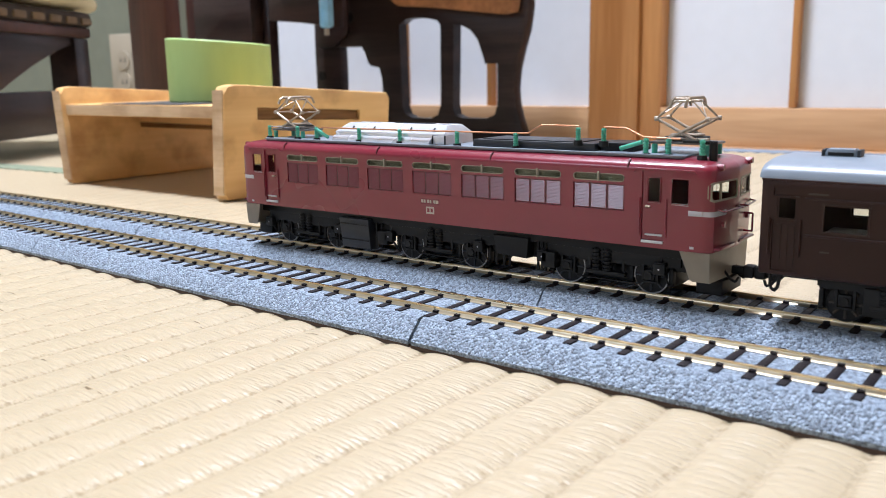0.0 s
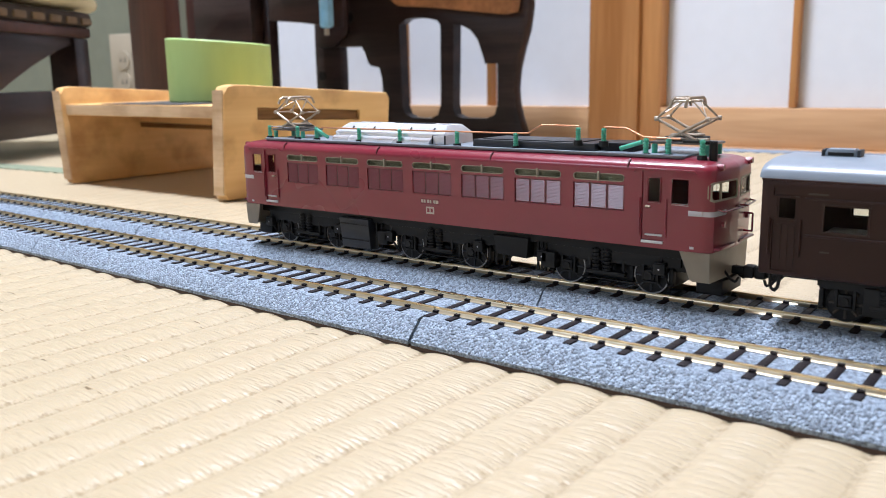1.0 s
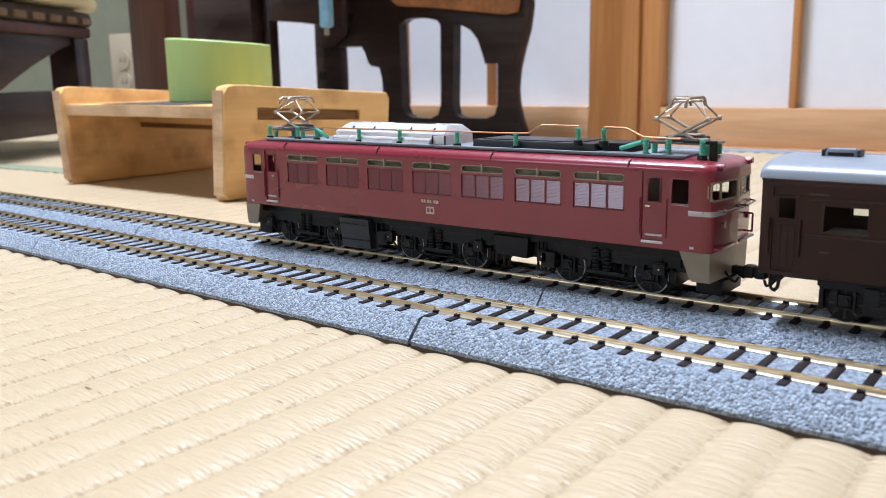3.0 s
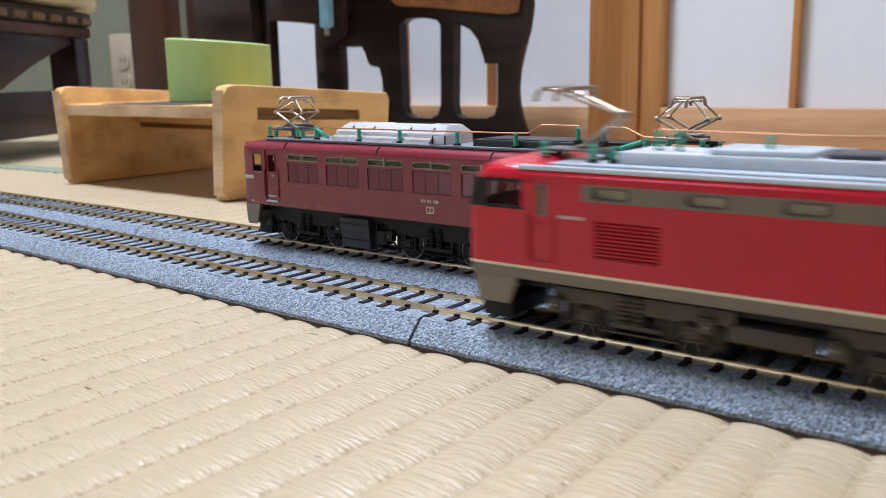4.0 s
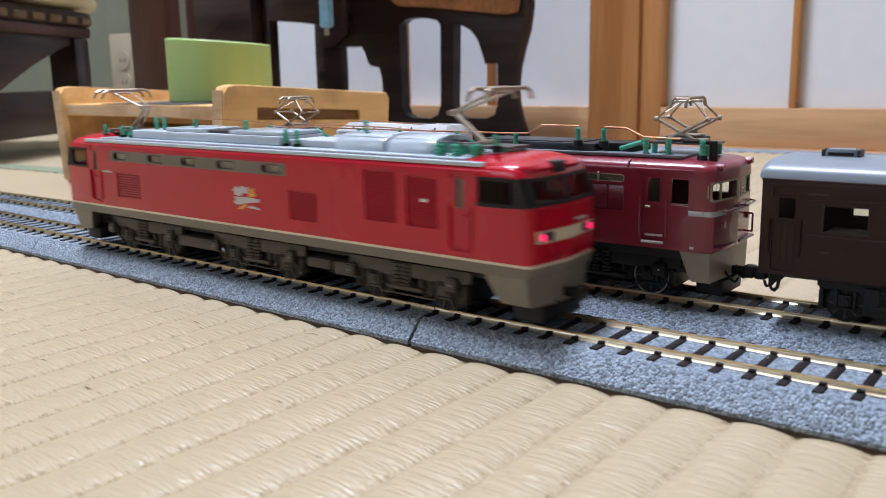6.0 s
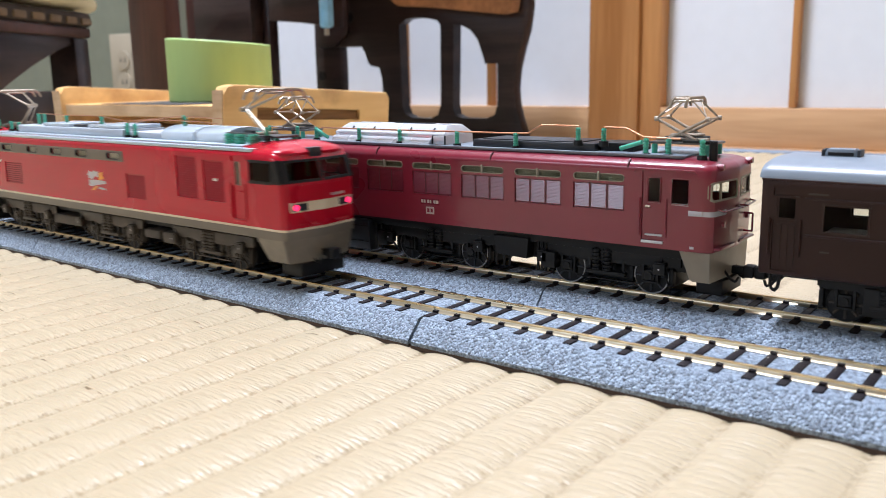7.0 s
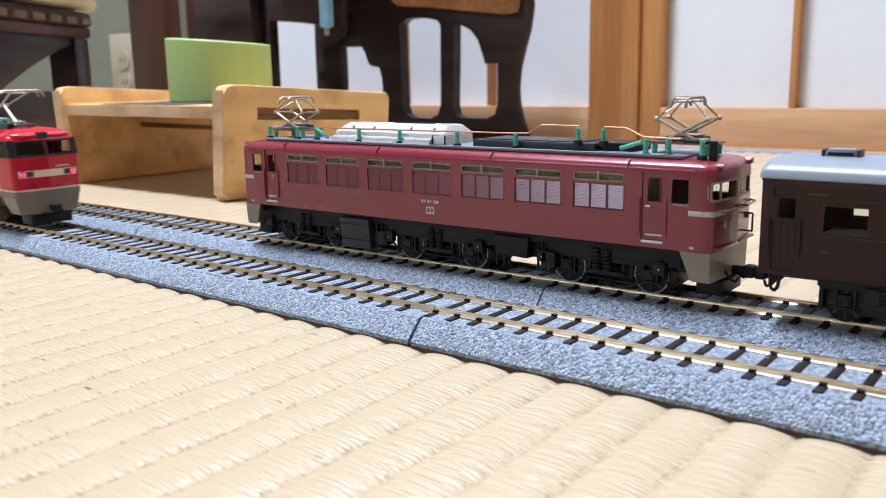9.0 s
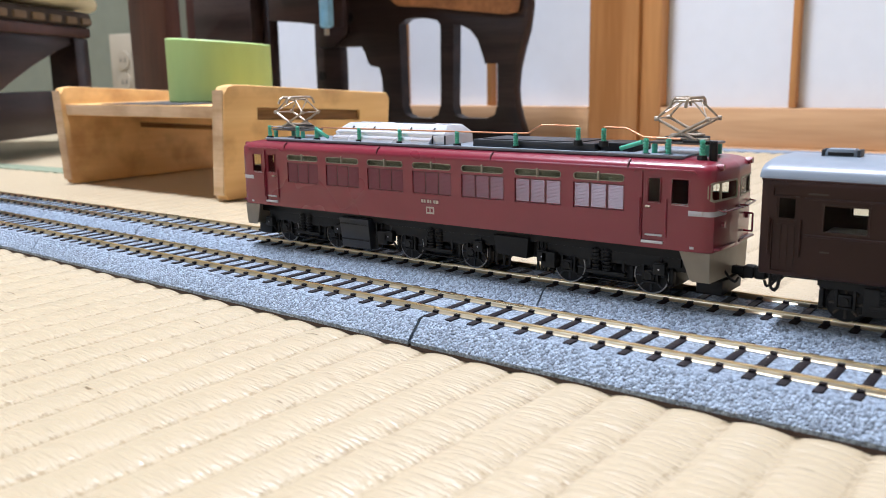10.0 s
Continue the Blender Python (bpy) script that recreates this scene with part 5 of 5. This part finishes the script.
def red_locomotive():
    L = base("electric_locomotive", at(300, 0, 10), "bright red model electric locomotive with grey stripe", "model locomotive")
    H, N, W, C = 128.6, 130.8, 18.0, 2.6
    lev = ((20.25, 0, 0), (36.5, 0, 0), (45.0, 0, 2.6), (47.2, 0.1, 4.2), (48.0, 0.7, 5.2), (48.7, 2.2, 7), (49.2, 6, 11), (49.5, 10, 16))
    outer = loft(new_bm(), [plan_ring(H, N, W, C, z, i, f) for z, i, f in lev])
    inner = loft(new_bm(), [plan_ring(H - 1.6, N - 1.6, W - 1.3, C, z, 0, f) for z, f in ((15.5, .3), (36.5, 0), (45, 2.6), (46.4, 3.6))])
    cw = new_bm()
    wins = [(-88.4, -76.9), (-61.8, -50.3), (-38.4, -26.9), (-15.3, -3.8), (11.5, 23)]
    for s in (-1, 1):
        y0, y1 = (-20, -15) if s < 0 else (15, 20)
        for a, b in wins:
            slab(cw, rounded(a + 0.6, b - 0.6, 41.0, 44.1, 1.2), y0, y1)
        for e in (-1, 1):
            box(cw, min(e * 102, e * 105.2), max(e * 102, e * 105.2), y0, y1, 35.2, 44.2)
            box(cw, min(e * 110.4, e * 122.8), max(e * 110.4, e * 122.8), y0, y1, 37.2, 44.6)
    for e in (-1, 1):
        box(cw, min(e * 115, e * 138), max(e * 115, e * 138), -15.4, -0.5, 37.4, 44.8)
        box(cw, min(e * 115, e * 138), max(e * 115, e * 138), 0.5, 15.4, 37.4, 44.8)
    cr = new_bm()
    for s in (-1, 1):
        y0, y1 = (-20, -17.5) if s < 0 else (17.5, 20)
        for e in (-1, 1):
            box(cr, min(e * 100, e * 107.4), max(e * 100, e * 107.4), y0, y1, 22.4, 35.15)
            box(cr, min(e * 100, e * 107.4), max(e * 100, e * 107.4), y0, y1, 44.25, 46.2)
        box(cr, -86.8, -68.4, y0, y1, 24.8, 35.4)
        box(cr, 26.6, 40.8, y0, y1, 25.0, 35.6)
        box(cr, 64, 77.8, y0, y1, 28.2, 45.0)
        box(cr, 82.2, 95, y0, y1, 28.0, 44.0)
    body = carve("body", outer, [inner, cw, cr], M_RED, L)
    part("skirt_band", loft(new_bm(), [plan_ring(H, N, W, C, z, 0, f) for z, f in ((16.3, 0.3), (20.2, 0))]), M_BAND, body, "olive-grey lower band")
    part("stripe", loft(new_bm(), [plan_ring(H + .14, N + .14, W + .14, C, z, 0, 0) for z in (19.5, 20.3)]), M_STRIPE, body, "thin cream stripe")
    for s in (-1, 1):
        lo = lambda a, b: (min(s * a, s * b), max(s * a, s * b))
        holes = [slab(new_bm(), rounded(a + 0.5, b - 0.5, 40.95, 44.15, 1.2), *lo(17, 19)) for a, b in wins]
        carve("window_band", box(new_bm(), -91, 25.2, *lo(17.92, 18.12), 40.3, 44.8), holes, M_BAND, body, "dark olive-grey window band", smooth=0)
        for a, b in wins:
            slot_window(body, a + .6, b - .6, 41.0, 44.1, W, s, M_DARKGREY, M_GLASS, 1.2, 0.3, False, 0.18)
            # added pale sheet, so that the pane looks lit from inside
            part("blind", box(new_bm(), a, b, *lo(16.0, 16.4), 40.4, 44.8), M_STRIPE, body, "pale sheet standing in for the lit interior", smooth=0)
        for e in (-1, 1):
            window_unit(body, min(e * 102, e * 105.2), max(e * 102, e * 105.2), 35.2, 44.2, W - 0.3, s, M_BAND, M_GLASS, fr=0.4)
            # added pale sheet: the door pane's reflection given as a colour
            part("blind", box(new_bm(), min(e * 101.5, e * 105.8), max(e * 101.5, e * 105.8), *lo(16.9, 17.15), 34.6, 44.8), M_CREAM, body, "pale sheet for the sheen of the door window", smooth=0)
            window_unit(body, min(e * 110.4, e * 122.8), max(e * 110.4, e * 122.8), 37.2, 44.6, W, s, M_BLACK, M_SMOKE, fr=0.4)
            part("window_pillar", rod(new_bm(), (e * 127.3, s * 16.9, 36.8), (e * 124.8, s * 16.9, 45.2), 1.5, 12), M_BLACK, body, "black window pillar")
            part("window_pillar", slab(new_bm(), [(e * 122.7, 36.8), (e * 127.8, 36.8), (e * 125.4, 45.1), (e * 122.7, 45.1)], *lo(17.85, 18.14)), M_BLACK, body, "black window pillar", smooth=0)
            for z0, z1 in ((36.5, 37.25), (44.55, 45.2)):
                part("window_pillar", box(new_bm(), min(e * 109.6, e * 122.7), max(e * 109.6, e * 122.7), *lo(17.9, 18.14), z0, z1), M_BLACK, body, smooth=0)
            bm = new_bm()
            box(bm, min(e * 100.6, e * 107), max(e * 100.6, e * 107), *lo(17.4, 18.4), 21.4, 22.2, 0.15)
            rod(bm, (e * 103, s * 18.3, 33), (e * 106, s * 18.3, 33), 0.3, 6)
            part("door_step", bm, M_RED, body)
            for x in (99.4, 108):
                bm = new_bm()
                rod(bm, (e * x, s * 18.35, 23), (e * x, s * 18.35, 36), 0.3, 6)
                part("handrail", bm, M_RED, body)
        # louvre, mesh panels
        bm = new_bm()
        for i in range(10):
            z = 25.1 + i * 1.03
            slab(bm, [(s * 17.45, z), (s * 17.45, z + 0.7), (s * 18.0, z + 0.1)], -86.6, -68.6, axis="x")
        part("louvre", bm, M_DEEPRED, body, "deep red horizontal louvre", smooth=0)
        for a, b, z0, z1 in ((26.7, 40.7, 25.1, 35.5), (64.1, 77.7, 28.3, 44.9), (82.3, 94.9, 28.1, 43.9)):
            part("grille_back", box(new_bm(), a, b, *lo(17.2, 17.53), z0, z1), M_DEEPRED, body, "deep red ventilation panel", smooth=0)
            bm = new_bm()
            nz = int((z1 - z0) / 0.9)
            for i in range(nz):
                slab(bm, [(s * 17.51, z0 + i * 0.9), (s * 17.75, z0 + i * 0.9 + 0.04), (s * 17.51, z0 + i * 0.9 + 0.88)], a, b, axis="x")
            part("grille", bm, M_DEEPRED, body, "deep red ventilation grille", smooth=0)
        part("badge", box(new_bm(), 88, 90.5, *lo(17.6, 17.85), 36, 37), M_WHITE, body, smooth=0)
        # stripes under the red
        part("roof_edge", box(new_bm(), -112, 112, *lo(15.0, 17.7), 47.9, 49.3, 0.35), M_ROOFPALE, body, "pale blue-grey roof edge")
        # emblem: pale and orange slanted bars with no letters
        em = part("emblem", slab(new_bm(), [(-5.6, 33.0), (-3.6, 35.0), (-1.6, 34.3), (0.2, 35.3), (2.2, 34.6), (4.0, 35.2), (3.4, 33.4), (4.2, 32.4), (0.6, 32.7), (-1.4, 31.3), (-4.8, 31.7), (-4.0, 32.7)], *lo(17.95, 18.16)), M_PALE, body, "pale and orange brushed emblem", smooth=0)
        part("emblem_bar", slab(new_bm(), [(-4.6, 30.9), (2.5, 31.2), (9.6, 30.9), (9.9, 29.8), (5, 29.2), (1, 28.6), (-3, 27.9), (-5.2, 28.6), (-4.0, 29.6)], *lo(17.95, 18.15)), M_PALE, em, smooth=0)
        part("emblem_bar", slab(new_bm(), [(3.6, 31.4), (5.0, 33.0), (4.4, 34.2), (7.6, 35.0), (7.0, 33.4), (8.4, 32.2), (5.8, 31.4)], *lo(17.95, 18.2)), M_ORANGE, em, smooth=0)
        part("emblem_bar", slab(new_bm(), [(-3.2, 26.2), (0.8, 28.2), (3.0, 28.4), (-0.4, 26.4)], *lo(17.95, 18.2)), M_ORANGE, em, smooth=0)
        part("emblem_bar", slab(new_bm(), [(3.2, 27.2), (9.8, 26.9), (9.4, 27.6), (4.6, 28.1)], *lo(17.95, 18.2)), M_PALE, em, smooth=0)
        for k in range(6):
            part("lettering", box(new_bm(), -98 + k * 1.3, -97.1 + k * 1.3, *lo(17.95, 18.1), 35.0, 35.9), M_PALE, body, smooth=0)
    for e in (-1, 1):
        def nose_x(y, z):
            f = 0 if z < 36.5 else 2.6 * (z - 36.5) / 8.5
            return e * (N - f - (N - H) * 0.75 * max(0, abs(y) - 0.6) / (W - 4))
        # wrap-round windscreen: dark surround and two panes
        for s in (-1, 1):
            bm = new_bm()
            def sheet(pts, t0, t1):
                v = [bm.verts.new((nose_x(y, z) + e * d, y, z)) for d in (t0, t1) for y, z in pts]
                m = len(pts)
                fs = [bm.faces.new(v[:m]), bm.faces.new(list(reversed(v[m:])))]
                for i in range(m):
                    fs.append(bm.faces.new((v[i], v[(i + 1) % m], v[m + (i + 1) % m], v[m + i])))
                bmesh.ops.recalc_face_normals(bm, faces=fs)
            sheet([(s * 0.3, 37.0), (s * 15.6, 37.0), (s * 15.6, 38.0), (s * 0.3, 38.0)], -0.3, 0.2)
            sheet([(s * 0.3, 44.3), (s * 15.6, 44.3), (s * 15.6, 45.2), (s * 0.3, 45.2)], -0.3, 0.2)
            sheet([(s * 0.2, 38.0), (s * 1.1, 38.0), (s * 1.1, 44.3), (s * 0.2, 44.3)], -0.3, 0.2)
            sheet([(s * 14.6, 37.0), (s * 17.2, 37.0), (s * 17.2, 45.2), (s * 14.6, 45.2)], -0.3, 0.25)
            fr = part("windscreen_frame", bm, M_BLACK, body, "black windscreen surround", smooth=0)
            bm = new_bm()
            sheet([(s * 1.0, 37.9), (s * 14.7, 37.9), (s * 14.7, 44.4), (s * 1.0, 44.4)], -0.5, -0.3)
            part("pane", bm, M_SMOKE, fr, smooth=0)
            bm = new_bm()
            sheet([(s * 0.0, 22.0), (s * 15.6, 22.0), (s * 15.9, 35.4), (s * 15.4, 36.0), (s * 0.0, 36.0)], -0.2, 0.22)
            part("nose_panel", bm, M_RED, body, "raised red nose panel", smooth=0)
            # pale lamp band with a lit red tail lamp
            bm = new_bm()
            sheet([(s * 0.0, 26.4), (s * 15.2, 26.4), (s * 15.6, 30.0), (s * 0.0, 30.0)], -0.2, 0.5)
            bd = part("lamp_band", bm, M_STRIPE, body, "pale lamp band", smooth=0)
            bm = new_bm()
            sheet([(s * 8.0, 26.9), (s * 14.4, 26.9), (s * 14.4, 29.5), (s * 8.0, 29.5)], 0.3, 0.62)
            part("head_lamp", bm, M_DARKGREY, bd, "dark head lamp", smooth=0)
            bm = new_bm()
            rod(bm, (nose_x(13, 27) + e * 0.3, s * 13.0, 28.2), (nose_x(13, 27) + e * 0.95, s * 13.0, 28.2), 1.15, 14)
            part("tail_lamp", bm, M_TAIL if e > 0 else M_DARKGREY, bd, "lit red tail lamp" if e > 0 else "unlit lamp")
            bm = new_bm()
            rod(bm, (nose_x(15, 30), s * 15, 22), (nose_x(15, 30), s * 15, 36), 0.35, 6)
            rod(bm, (nose_x(6, 24) + e * 1.2, s * 4, 21.8), (nose_x(11, 24) + e * 1.2, s * 12, 21.8), 0.35, 6)
            part("handrail", bm, M_RED, body)
        for k in range(7):
            bm = new_bm()
            y = 4.0 + k * 1.1
            box(bm, min(nose_x(y, 31), nose_x(y, 31) + e * 0.35), max(nose_x(y, 31), nose_x(y, 31) + e * 0.35), y, y + 0.7, 31.0, 31.9)
            part("lettering", bm, M_PALE, body, smooth=0)
        # head lamp housing over the windscreen, in the red roof front
        bm = box(new_bm(), min(e * 119, e * 127.6), max(e * 119, e * 127.6), -3.0, 3.0, 45.7, 49.2, 0.4)
        part("roof_lamp", bm, M_DARKGREY, body, "dark roof head lamp")
        rings = []
        for z, x0, x1, y in ((46.6, 104, 126.4, 17.6), (47.6, 103.5, 126.8, 17.3), (48.6, 103.6, 125.8, 16.4), (49.8, 105, 123.4, 14), (50.8, 107, 120, 10.5), (51.3, 109.5, 116.5, 6)):
            rings.append([(e * x0, -y, z), (e * (x1 - 4), -y, z), (e * (x1 - 1.2), -y * 0.86, z), (e * x1, -y * 0.5, z), (e * x1, y * 0.5, z), (e * (x1 - 1.2), y * 0.86, z), (e * (x1 - 4), y, z), (e * x0, y, z)])
        part("roof_front", loft(new_bm(), rings), M_RED, body, "red rounded roof front", smooth=60)
        # grey pilot
        bm = loft(new_bm(), [[(e * (112 + dx), -17.4 + dy, z), (e * (H - 1.6), -17.4 + dy, z), (e * (N - 1.0), -5, z), (e * (N - 1.0), 5, z), (e * (H - 1.6), 17.4 - dy, z), (e * (112 + dx), 17.4 - dy, z), (e * (115 + dx), 15 - dy, z), (e * (N - 4), 4, z), (e * (N - 4), -4, z), (e * (115 + dx), -15 + dy, z)] for z, dx, dy in ((19.4, 0, -0.3), (15, .5, 0.3), (8.0, 4.0, 2.0), (7.2, 5, 2.6))])
        part("pilot", bm, M_PILOT, body, "grey-brown pilot skirt")
        bm = box(new_bm(), min(e * 118, e * 129), max(e * 118, e * 129), -11, 11, 1.6, 7.0, 0.6)
        part("snow_plough", bm, M_BLACK, body)
        coupler(body, e * (N - 2), e, 10)
        part("control_desk", box(new_bm(), min(e * 113, e * 121), max(e * 113, e * 121), -13, 13, 20, 35, 0.6), M_CREAM, L)
    part("underframe", box(new_bm(), -118, 118, -10.5, 10.5, 12.5, 17.0, 0.4), M_BLACK, L)
    part("interior", box(new_bm(), -98, 98, -14.0, 14.0, 17.1, 46, 0.4), M_INTERIOR, L, "dull inner block seen through the windows")
    wheels = []
    for k, (a, b) in enumerate(((-92, -61), (-15.6, 15.6), (61, 92))):
        bogie(L, a, b, M_WEATHER, 20 + k)
        for x in (a, b):
            wheels.append(wheelset(L, x, 6.6, M_WEATHER))
    for a, b, z in ((-52, -30, 4.2), (28, 40, 5), (42, 53, 4)):
        part("equipment_box", box(new_bm(), a, b, -12.6, 12.6, z + 2, 10.8, 0.6), M_WEATHER, L)
    # roof equipment
    roof = part("roof_deck", box(new_bm(), -103, 103, -14.5, 14.5, 48.9, 50.0, 0.4), M_ROOFPALE, L)
    part("cooling_unit", box(new_bm(), -84, 14.5, -10.5, 10.5, 50.0, 53.4, 0.5), M_LIGHTGREY, roof, "long grey roof cooling unit")
    for a, b in ((-60, -34), (-17, 14)):
        part("hatch", box(new_bm(), a, b, -9.5, 9.5, 53.4, 55.0, 0.6), M_ROOFPALE, roof, "pale blue-grey roof hatch")
    part("hatch", box(new_bm(), -32, -19, -8.5, 8.5, 53.4, 54.6, 0.5), M_DARKGREY, roof)
    for a, b in ((43, 66), (67.5, 87)):
        rings = []
        for x in (a, a + 0.8, b - 0.8, b):
            k = 0.94 if x in (a, b) else 1.0
            rings.append([(x, 10.5 * k * math.cos(math.pi * i / 14), 50.0 + 2.2 * (1 if i not in (0, 14) else 0) + 3.6 * k * math.sin(math.pi * i / 14)) for i in range(15)])
        part("domed_cover", loft(new_bm(), rings), M_ROOFPALE, roof, "pale blue-grey domed roof cover", smooth=50)
    part("duct", box(new_bm(), 15.5, 42.5, -8.5, 8.5, 50.0, 52.4, 0.5), M_LIGHTGREY, roof)
    for x, y in ((90.5, -10.6), (97.0, -10.6), (104.0, -10.0), (90.5, 3)):
        prof = [(0, 1.6)]
        for i in range(4):
            prof += [(i / 4 + 0.03, 2.0), (i / 4 + 0.17, 2.0), (i / 4 + 0.19, 1.7), (i / 4 + 0.24, 1.7)]
        part("bushing", revolve(new_bm(), (x, y, 49.9), (x, y, 53.8), prof, 16), M_GREEN, roof, "thick green ribbed bushing")
    part("bushing_bar", box(new_bm(), 89, 105, -11.0, -9.8, 53.8, 54.3, 0.2), M_GUNMETAL, roof)
    part("breaker", box(new_bm(), 88, 93, -2, 1, 50.0, 54.4, 0.5), M_DARKGREY, roof)
    for x, y, h in ((-108, -9, 4.4), (-92, -10, 4), (-86, -9, 3.6), (-76, -3, 5.6), (-70, -3, 5.6), (-46, -4, 5), (-12, -5, 5.2), (16, -9, 5.2), (22, -9, 5), (52, -4, 6.4), (110, -8, 3.2)):
        insulator(roof, x, y, 50.2 if y < -8 else 52.6, h)
    wire(roof, [(-76, -3, 59), (-46, -4, 58.6), (-12, -5, 58.6), (16, -9, 57), (52, -4, 59.6), (80, -6, 59)], 0.22)
    wire(roof, [(16, -9, 56.4), (38, -8, 58.0), (66, -8, 57.8), (80, -8, 57.2)], 0.22)
    for x, e in ((-103, -1), (103, 1)):
        arm_pantograph(L, x, e)
    return L, wheels


old_locomotive()
coach()
red_train, red_wheels = red_locomotive()


# ---- what moves ----
REAR_AT = [(0.0, 758.0), (3.8, 298.0), (4.0, 274.0), (4.5, 211.5), (5.0, 151.0), (5.5, 92.0), (7.0, -66.5), (7.5, -114.5), (8.0, -167.0), (9.0, -274.5), (10.0, -378.0)]


def rear_x(t):
    for (a, p), (b, q) in zip(REAR_AT, REAR_AT[1:]):
        if t <= b:
            return p + (q - p) * (t - a) / (b - a)
    return REAR_AT[-1][1]


def track_y(x):
    return 0.0 if x > 0 else -x * math.sin(radians(-FRONT_TURN))


def motions():
    rows, spin = [], []
    for k in range(41):
        t = k * 0.25
        c = rear_x(t) - 124.6
        ya, yb = track_y(c - 80), track_y(c + 80)
        rows.append((t, pose(c * MM, (ya + yb) / 2 * MM, 0.010, 0, 0, math.degrees(math.atan2(yb - ya, 160)))))
    walk(red_train, rows)
    for w in red_wheels:
        x = w.matrix_basis.translation.x
        spin = []
        for k in range(151):
            t = k / 15
            turn = -(rear_x(0) - rear_x(t)) / 6.6
            spin.append((t, Matrix.Translation((x, 0, 6.6 * MM)) @ Matrix.Rotation(turn, 4, "Y")))
        walk(w, spin)


motions()
